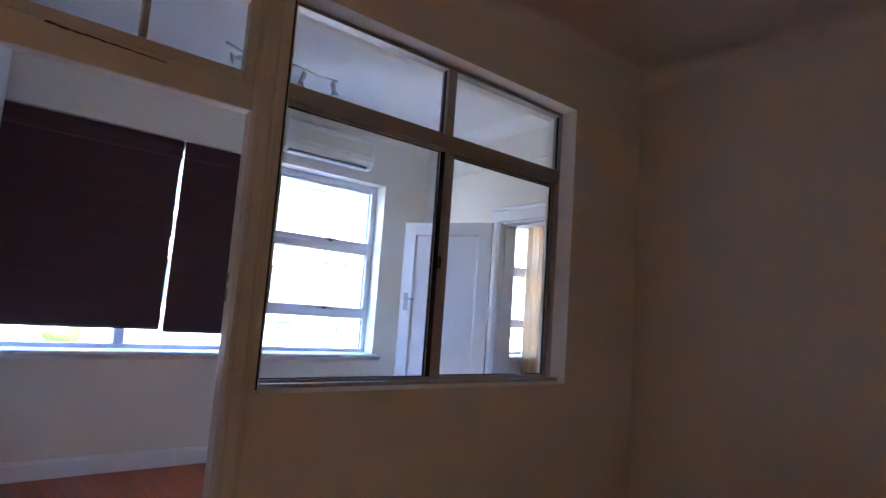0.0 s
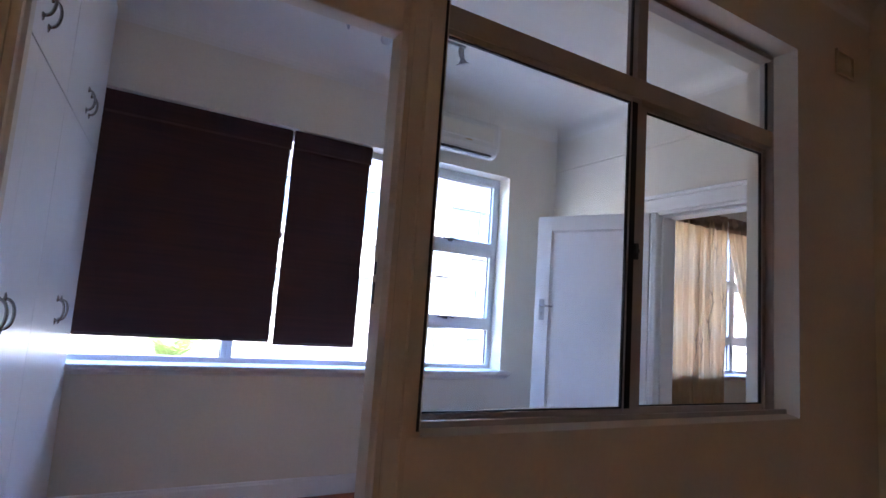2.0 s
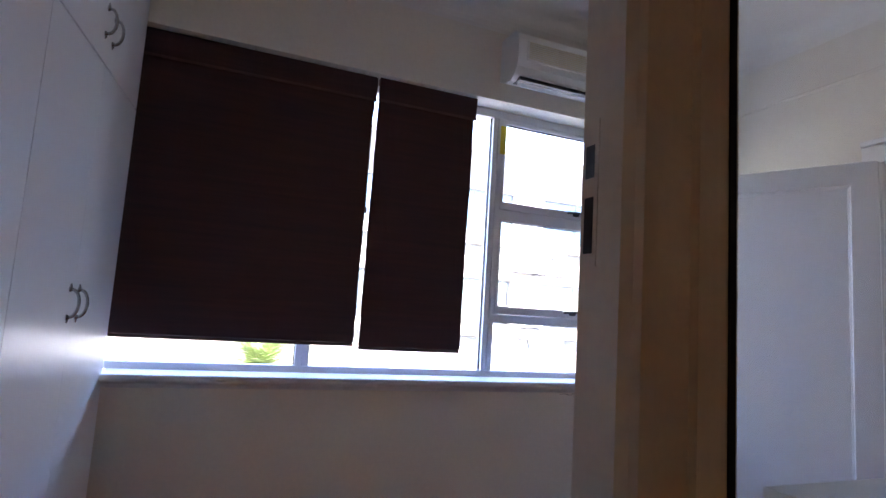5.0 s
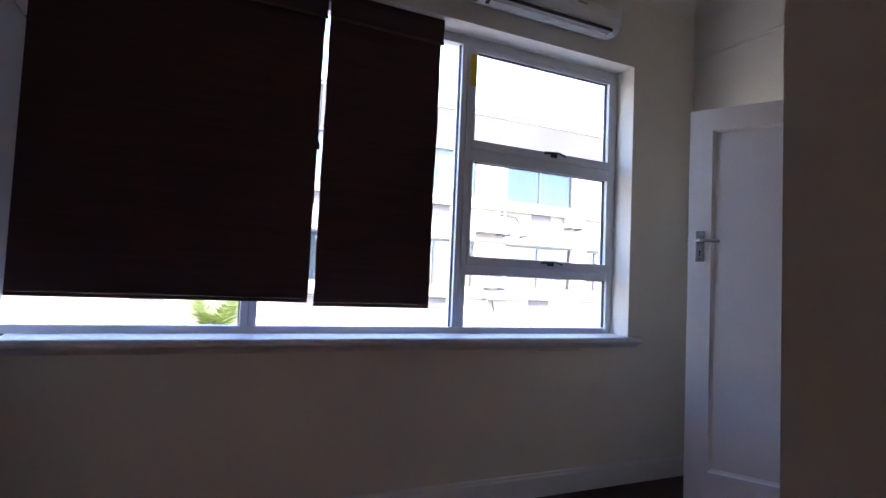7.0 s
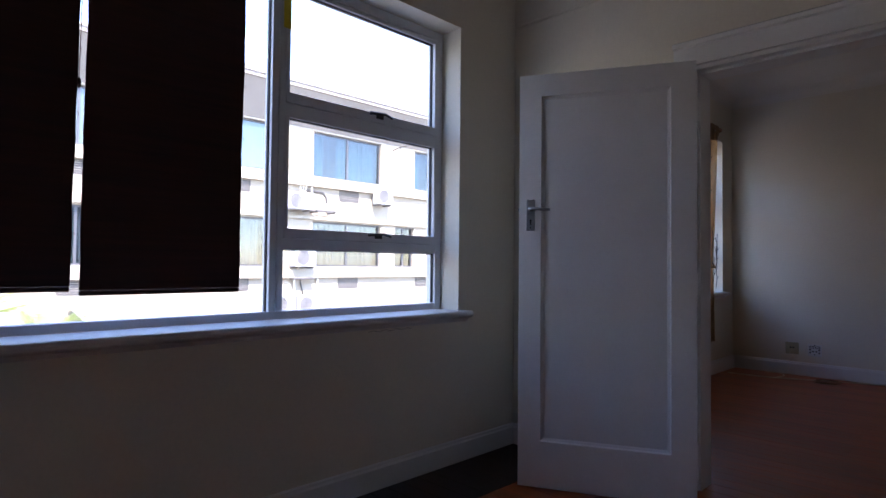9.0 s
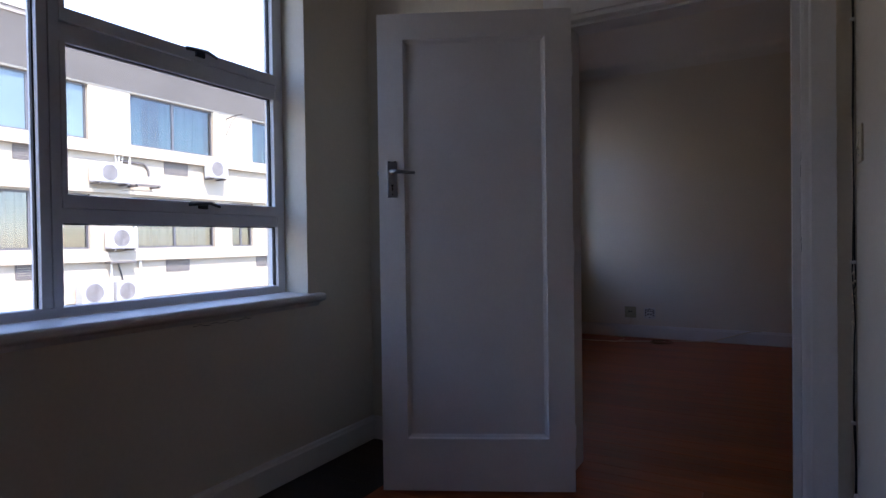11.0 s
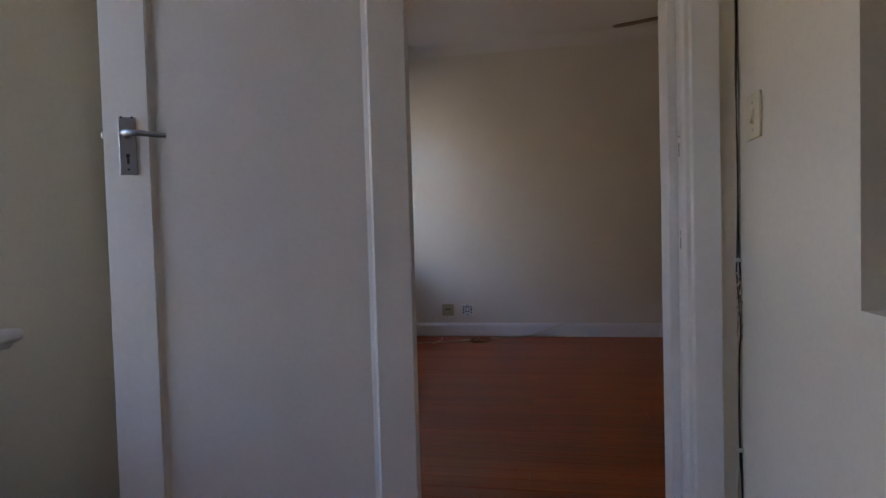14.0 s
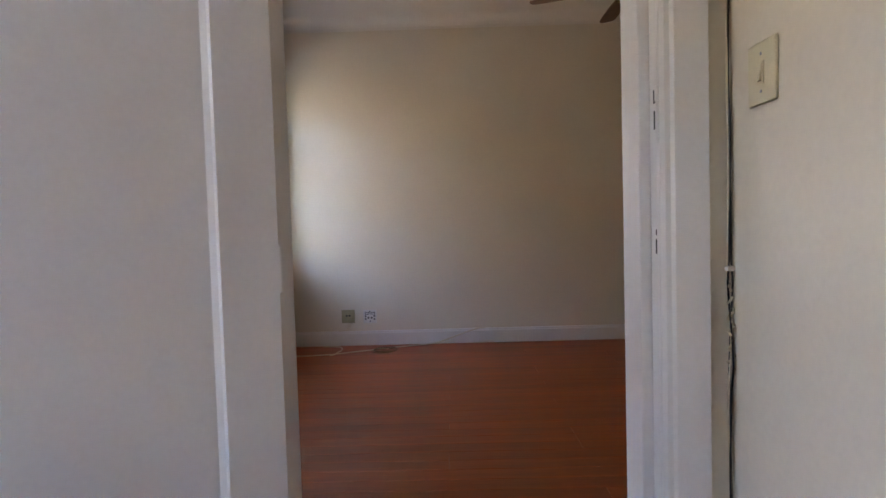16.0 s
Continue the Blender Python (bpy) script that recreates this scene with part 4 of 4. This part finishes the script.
def curtain(top, tie, bottom, zb, folds, label, seed):
    """A tab-top sheet: (x0, x1) at the rod, at the tie (z, x0, x1) and at the hem."""
    c = thing("tab_curtain", pose(0.5 * (top[0] + top[1]), 4.615, 2.50), label, "curtain", "beige curtains")
    cx = 0.5 * (top[0] + top[1])
    r = random.Random(seed)
    nx, nz = folds * 9, 44
    bm = bmesh.new()
    grid = []
    for j in range(nz + 1):
        z = 2.445 + (zb - 2.445) * j / nz
        if tie is None:
            f = j / nz
            x0, x1 = top[0] + (bottom[0] - top[0]) * f, top[1] + (bottom[1] - top[1]) * f
        else:
            if z > tie[0]:
                f = ((2.445 - z) / (2.445 - tie[0])) ** 1.5
                x0, x1 = top[0] + (tie[1] - top[0]) * f, top[1] + (tie[2] - top[1]) * f
            else:
                f = ((tie[0] - z) / (tie[0] - zb)) ** 0.6
                x0, x1 = tie[1] + (bottom[0] - tie[1]) * f, tie[2] + (bottom[1] - tie[2]) * f
        amp = 0.040 if tie is None else 0.010 + 0.03 * min(1, abs(x1 - x0) / 0.8)
        grid.append([bm.verts.new((x0 + (x1 - x0) * (i / nx + 0.008 * math.sin(i * 0.8 + j * 0.09)) - cx,
                     amp * math.sin(math.tau * folds * i / nx + 0.6 * math.sin(j * 0.07 + seed)) * (0.62 + 0.38 * math.sin(i * 0.31 + seed)), z - 2.50)) for i in range(nx + 1)])
    for a, b in zip(grid, grid[1:]):
        for i in range(nx):
            bm.faces.new((a[i], a[i + 1], b[i + 1], b[i]))
    edge = [(v.co.x, v.co.y) for v in grid[0][::2]]
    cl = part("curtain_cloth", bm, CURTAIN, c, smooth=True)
    hb = bmesh.new()
    rows = [[hb.verts.new((ex, ey - off, z)) for ex, ey in edge] for off, z in ((0.004, -0.055), (0.005, -0.135), (-0.004, -0.135), (-0.004, -0.055))]
    for p, q in zip(rows, rows[1:] + rows[:1]):
        for i in range(len(p) - 1):
            hb.faces.new((p[i], p[i + 1], q[i + 1], q[i]))
    part("header_band", hb, CURTHEM, c, "thicker brown header band", smooth=True)
    tabs = 7
    for k in range(tabs):
        x = top[0] + (top[1] - top[0]) * (k + 0.35) / (tabs - 0.3) - cx
        part("tab", boxes((x - 0.034, x + 0.034, -0.024, -0.019, -0.075, 0.0235), (x - 0.034, x + 0.034, -0.0189, 0.0189, 0.018, 0.0235), (x - 0.034, x + 0.034, 0.019, 0.024, -0.075, 0.0235)), CURTHEM, c)
    for k in range(8):
        j, i = r.randrange(6, nz - 10), r.randrange(nx // 3, nx - 4)
        v = Vector(grid_at(top, tie, bottom, zb, folds, seed, j / nz, i / nx, cx))
        bm = tube(bmesh.new(), [v, v + Vector((0.018, -0.004, 0.09)), v + Vector((0.006, -0.004, 0.17)), v + Vector((0.026, -0.004, 0.26))], 0.0028, 5)
        tube(bm, [v + Vector((0.006, -0.004, 0.17)), v + Vector((-0.035, -0.004, 0.22))], 0.0028, 5)
        tube(bm, [v + Vector((0.018, -0.004, 0.09)), v + Vector((0.055, -0.004, 0.12))], 0.0028, 5)
        part("embroidered_twig", bm, THREAD, cl, "dark embroidered twig")
    if tie:
        part("tie_band", tube(bmesh.new(), [(tie[1] - 0.02 - cx, -0.02, tie[0] - 2.5), (0.5 * (tie[1] + tie[2]) - cx, -0.055, tie[0] - 2.51), (tie[2] + 0.03 - cx, -0.01, tie[0] - 2.49), (tie[2] + 0.10 - cx, 0.06, tie[0] - 2.47)], 0.012, 6), CURTAIN, c)
    return c


def grid_at(top, tie, bottom, zb, folds, seed, fj, fi, cx):
    z = 2.445 + (zb - 2.445) * fj
    x0, x1 = top
    if tie is None:
        x0, x1 = top[0] + (bottom[0] - top[0]) * fj, top[1] + (bottom[1] - top[1]) * fj
    elif z > tie[0]:
        f = ((2.445 - z) / (2.445 - tie[0])) ** 1.5
        x0, x1 = top[0] + (tie[1] - top[0]) * f, top[1] + (tie[2] - top[1]) * f
    else:
        x0, x1 = tie[1], tie[2]
    return (x0 + (x1 - x0) * fi - cx, -0.042, z - 2.50)


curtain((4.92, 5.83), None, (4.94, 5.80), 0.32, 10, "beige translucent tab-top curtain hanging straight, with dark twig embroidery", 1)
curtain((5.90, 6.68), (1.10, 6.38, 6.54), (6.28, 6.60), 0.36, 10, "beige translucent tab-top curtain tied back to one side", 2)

# unseen cloth added over the opening behind the walker, to warm its light
back = thing("added_curtain", pose(-0.7, -2.56, 0.85), "unseen plain beige curtain added to warm the light of the dim room", "curtain")
bm = bmesh.new()
cols = [[bm.verts.new((-0.55 + 1.1 * i / 60, 0.02 * math.sin(i * 0.9), z)) for i in range(61)] for z in (0.0, 1.35)]
for i in range(60):
    bm.faces.new((cols[0][i], cols[0][i + 1], cols[1][i + 1], cols[1][i]))
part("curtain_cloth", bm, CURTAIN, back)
part("rail", tube(bmesh.new(), [(-0.6, -0.005, 1.355), (0.6, -0.005, 1.355)], 0.012, 8), FANWOOD, back)

# ---- outside: the building across the yard ----
FY = 17.5          # plane of its facade
bld = thing("apartment_building", pose(10.0, FY, -3.3), "sunlit cream rendered apartment block with ribbon windows", "building")


def bz(z):
    return z + 3.3


ROWS_Z = ((3.73, 5.10), (1.00, 2.37), (-1.73, -0.36))
COLS = [(6.45 - 3.75 * i, 9.08 - 3.75 * i) for i in range(5, -1, -1)] + [(10.17 + 4.13 * i, 12.80 + 4.13 * i) for i in range(5)]


def row_cols(ri):
    return [(13.43, 14.29) if ri == 1 and i == 7 else c for i, c in enumerate(COLS)]


bm = bmesh.new()
edges_z = [-3.3]
for a, b in reversed(ROWS_Z):
    edges_z += [a, b]
edges_z.append(5.155)
for k in range(0, len(edges_z) - 1):
    z0, z1 = bz(edges_z[k]), bz(edges_z[k + 1])
    if k % 2 == 0:
        box(bm, -30, 32, 0, 0.3, z0, z1)
    else:
        xs = [-30] + [v - 10 for c in row_cols(2 - k // 2) for v in c] + [32]
        for a, b in zip(xs[::2], xs[1::2]):
            box(bm, a, b, 0, 0.3, z0, z1)
part("wall", bm, RENDER, bld)
part("core", boxes((-30, 32, 0.6, 9, 0, bz(5.9))), DARKGAP, bld)
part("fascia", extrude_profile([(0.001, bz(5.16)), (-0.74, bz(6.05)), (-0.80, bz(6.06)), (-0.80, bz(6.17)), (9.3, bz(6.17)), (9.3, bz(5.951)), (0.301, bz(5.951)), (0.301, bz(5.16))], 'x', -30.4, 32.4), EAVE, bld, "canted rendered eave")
part("roof", boxes((-30.5, 32.5, -0.84, 9.4, bz(6.172), bz(6.235))), ROOFM, bld)
for z in (3.40, 0.67, -2.06):
    part("ledge", boxes((-30, 32, -0.16, -0.001, bz(z), bz(z + 0.25)), bev=0.01), RENDER, bld)
    part("ledge", boxes((-30, 32, -0.10, -0.001, bz(z - 0.99), bz(z - 0.89)), bev=0.01), RENDER, bld)
for ri, (z0, z1) in enumerate(ROWS_Z):
    for ci, (x0, x1) in enumerate(row_cols(ri)):
        a, b = x0 - 10, x1 - 10
        if ri == 2 and ci < 4:
            continue
        wnd = part("window", boxes((a, b, 0.10, 0.16, bz(z0), bz(z0) + 0.05), (a, b, 0.10, 0.16, bz(z1) - 0.05, bz(z1)), (a, a + 0.05, 0.101, 0.159, bz(z0) + 0.05, bz(z1) - 0.05), (b - 0.05, b, 0.101, 0.159, bz(z0) + 0.05, bz(z1) - 0.05),
                   ((a + b) / 2 - 0.03, (a + b) / 2 + 0.03, 0.101, 0.159, bz(z0) + 0.05, bz(z1) - 0.05)), SHADEW, bld)
        for s in range(2):
            p, q = (a + 0.05, (a + b) / 2 - 0.03) if s == 0 else ((a + b) / 2 + 0.03, b - 0.05)
            part("pane", boxes((p, q, 0.126, 0.132, bz(z0) + 0.05, bz(z1) - 0.05)), TINTED if ri or ci >= 6 else FGLASS, wnd)
        if ri or ci >= 6:
            bmc = bmesh.new()
            n = 40
            vs = [[bmc.verts.new((a + 0.1 + (b - a - 0.2) * i / n, 0.30 + 0.04 * math.sin(i * 1.9), bz(z))) for i in range(n + 1)] for z in (z0 + 0.06, z1 - 0.06)]
            for i in range(n):
                if (ri == 0 and n * 0.15 < i < n * 0.42 and i % 5) or (ri and ci % 2 and i > n * 0.8):
                    continue
                bmc.faces.new((vs[0][i], vs[0][i + 1], vs[1][i + 1], vs[1][i]))
            part("curtain", bmc, TEAL if ri == 0 else WHITEC, wnd)
        v = part("louvre_vent", boxes((a + 0.95, a + 1.70, -0.02, 0.0 - 0.001, bz(z0) - 0.67, bz(z0) - 0.63), (a + 0.95, a + 1.70, -0.02, -0.001, bz(z0) - 0.35, bz(z0) - 0.335), (a + 0.95, a + 0.99, -0.02, -0.001, bz(z0) - 0.63, bz(z0) - 0.35), (a + 1.66, a + 1.70, -0.02, -0.001, bz(z0) - 0.63, bz(z0) - 0.35)), LOUVRE, bld)
        for k in range(5):
            zz = bz(z0) - 0.625 + k * 0.056
            part("slat", boxes((a + 0.99, a + 1.66, -0.015, -0.004, zz, zz + 0.04)), LOUVRE, v)


def condenser(x, z, w, h, label, facing=True):
    c = thing("outdoor_condenser", pose(x, FY - 0.02, z), label, "condenser", "outdoor air conditioner units")
    part("casing", boxes((-w / 2, w / 2, -0.40, -0.10, 0, h), bev=0.02), OUTAC, c)
    part("bracket", boxes((-w / 2 + 0.08, -w / 2 + 0.12, -0.42, -0.005, -0.05, -0.002), (w / 2 - 0.12, w / 2 - 0.08, -0.42, -0.005, -0.05, -0.002)), LOUVRE, c)
    fx = -w * 0.12
    g = part("fan_recess", turned(bmesh.new(), [(h * 0.42, 0.001), (h * 0.42, 0.004), (0.002, 0.005)], pose(fx, -0.40, h / 2, 90), 24), LOUVRE, c)
    for r in (0.12, 0.2, 0.28, 0.36, 0.42):
        part("grille_ring", ring(bmesh.new(), h * r, 0.004, pose(fx, -0.412, h / 2, 90)), OUTAC, g)
    part("pipe", tube(bmesh.new(), [(w / 2, -0.2, h * 0.3), (w / 2 + 0.12, -0.12, h * 0.25), (w / 2 + 0.16, -0.06, h * 0.6), (w / 2 + 0.16, -0.05, h + 0.5)], 0.025, 6), ACW, c)
    return c


condenser(9.46, 2.66, 0.92, 0.48, "white condenser unit on brackets with pale pipes")
condenser(12.66, 3.05, 0.62, 0.52, "small white condenser with a round fan grille")
condenser(9.70, 1.00, 0.70, 0.52, "white condenser unit beside the lower windows")
condenser(9.00, -0.34, 0.76, 0.54, "white condenser unit low on the cream wall")
condenser(9.82, -0.34, 0.70, 0.52, "white condenser unit low on the cream wall")
condenser(5.6, 2.66, 0.85, 0.50, "white condenser unit on the cream wall")
shelf = thing("empty_bracket", pose(10.4, FY - 0.02, 2.60), "empty grey condenser bracket on the facade", "bracket")
part("arm", boxes((-0.34, -0.29, -0.42, 0.018, 0, 0.05), (0.27, 0.32, -0.42, 0.018, 0, 0.05)), LOUVRE, shelf)
part("crossbar", boxes((-0.36, 0.34, -0.40, -0.34, 0.051, 0.085), (-0.36, 0.34, -0.14, -0.08, 0.051, 0.085)), LOUVRE, shelf)
cabl = thing("facade_cables", pose(9.75, FY - 0.03, 0.0), "loose white cables and a pipe down the facade", "cable")
for k in range(3):
    part("cable", tube(bmesh.new(), [(0.05 * k, 0, 5.0 - 0.1 * k), (0.08 * k - 0.05, -0.02, 4.4), (0.06 * k + 0.05, 0, 3.9), (-0.04 + 0.1 * k, -0.02, 3.4), (0.05 * k, 0, 3.1)], 0.02, 6), ACW, cabl)
part("pipe", tube(bmesh.new(), [(0.1, 0, 3.28), (0.75, 0, 3.26), (0.88, 0, 3.12), (0.9, 0, 2.95)], 0.035, 8), LOUVRE, cabl)
part("cable", tube(bmesh.new(), [(0.0, 0, 0.6), (0.1, -0.02, 0.2), (-0.08, 0, -0.1), (-0.06, 0, -0.5)], 0.02, 6), BLACKP, cabl)
part("junction", boxes((-0.35, 0.35, -0.25, 0.02, 0.62, 0.68), bev=0.01), LOUVRE, cabl)
lamp = thing("facade_bracket", pose(13.25, FY - 0.02, 4.95), "thin bracket arm on the facade", "bracket")
part("arm", tube(bmesh.new(), [(0, 0, 0), (0.1, -0.3, 0.1), (0.15, -0.6, 0.12)], 0.02, 6), LOUVRE, lamp)
part("brace", tube(bmesh.new(), [(0, 0, -0.5), (0.05, -0.2, -0.1), (0.1, -0.35, 0.08)], 0.012, 6), LOUVRE, lamp)

# lean-to roofs in the yard
shed = thing("yard_shed", pose(5.6, 14.8, -3.3), "low cream lean-to with a tiled roof in the yard", "shed")
part("wall", boxes((-1.6, 1.6, 0, 2.4, 0, 2.9)), RENDER, shed)
part("roof", extrude_profile([(-0.3, 2.9), (2.5, 3.45), (2.5, 3.52), (-0.3, 2.97)], 'x', -1.8, 1.8), ROOFM, shed)


# ---- palm ----
def palm(x, y, zc, label, n, seed, size):
    p = thing("palm_tree", pose(x, y, -3.3), label, "palm tree")
    r = random.Random(seed)
    top = zc + 3.3
    part("trunk", tube(bmesh.new(), [(0.03 * math.sin(i), 0.02 * math.cos(i * 1.3), top * i / 12) for i in range(13)], 0.15, 10, 0.09), BARK, p)
    crown = part("crown", turned(bmesh.new(), [(0.05, -0.1), (0.1, 0.0), (0.05, 0.12)], pose(0, 0, top), 10), LEAF, p)
    for k in range(n):
        az = math.tau * k / n + r.uniform(-0.3, 0.3)
        el = r.uniform(0.15, 1.4)
        L = size * r.uniform(0.8, 1.15)
        bm = bmesh.new()
        d = Vector((math.cos(az), math.sin(az), 0))
        side = Vector((-math.sin(az), math.cos(az), 0))
        pts = []
        for i in range(9):
            s = i / 8
            pts.append(Vector((0, 0, top)) + d * (L * s * math.cos(el) ** 0.5) + Vector((0, 0, L * (s * math.sin(el) - 0.45 * s * s * math.cos(el)))))
        tube(bm, pts, 0.014, 5, 0.004)
        for i in range(1, 9):
            for j in range(3):
                q = pts[i - 1].lerp(pts[i], j / 3)
                lw = 0.32 * size * math.sin(math.pi * min(0.97, (i + j / 3) / 9.0)) + 0.04
                for sg in (-1, 1):
                    tip = q + side * sg * lw * 0.8 + (pts[i] - pts[i - 1]).normalized() * lw * 0.7 + Vector((0, 0, -0.12 * lw + r.uniform(-0.03, 0.03)))
                    w = (pts[i] - pts[i - 1]).normalized() * 0.010
                    mid = q.lerp(tip, 0.5) + Vector((0, 0, 0.04 * lw))
                    a, b, c, e, f = (bm.verts.new(v) for v in (q - w, q + w, mid + w, mid - w, tip))
                    bm.faces.new((a, b, c, e))
                    bm.faces.new((e, c, f))
        part("frond", bm, LEAF, crown)
    return p


palm(1.35, 12.0, 0.08, "green palm with feathery fronds below the window", 30, 3, 0.95)
palm(2.6, 13.0, -0.32, "small green palm beside the taller one", 12, 5, 0.8)
palm(15.6, 16.2, -0.75, "young palm against the cream wall", 11, 8, 0.7)


# ---- floorboards, board by board ----
def boards(name, x0, x1, y0, y1, label, seed, wood=WOOD, whole=False):
    f = thing(name, pose(x0, y0, 0), label, "floor", kind="structure")
    r = random.Random(seed)
    wdt = 0.0985
    n = int((x1 - x0) / 0.1)
    step = (x1 - x0) / n
    cache = {}
    for i in range(n):
        y = y0
        cut = r.choice((0.35, 0.5, 0.65))
        for a, b in (((0.0, 1.0),) if whole else ((0.0, cut), (cut, 1.0))):
            key = round((b - a) * 20)
            ln = (b - a) * (y1 - y0)
            if key not in cache:
                bm = bmesh.new()
                box(bm, -step / 2 + 0.0008, step / 2 - 0.0008, 0.0006, ln - 0.0006, -0.028, 0.0, bev=0.0012, seg=1)
                cache[key] = mesh_of("floorboard", bm, wood)
            ob = new("floorboard", cache[key])
            ob.parent = f
            ob.location = ((i + 0.5) * step, a * (y1 - y0), r.uniform(-0.0006, 0.0))
    return f


boards("floor_bright", -0.8, 1.9995, 2.36, YW, "red-brown varnished floorboards", 1)
boards("floor_by_door", 2.0, 3.515, 2.36, 4.272, "red-brown varnished floorboards by the door", 5)
# near-black boards, laid only in the corner behind the door
boards("floor_corner", 2.0, 3.515, 4.273, YW, "near-black boards in the corner behind the door", 4, NEARBLACK, True)
boards("floor_far", 3.516, XE, 0.4, YW, "red-brown varnished floorboards of the far room", 2)
boards("floor_dim", -2.6, 3.33, -2.6, 2.359, "red-brown varnished floorboards of the dim room", 3)
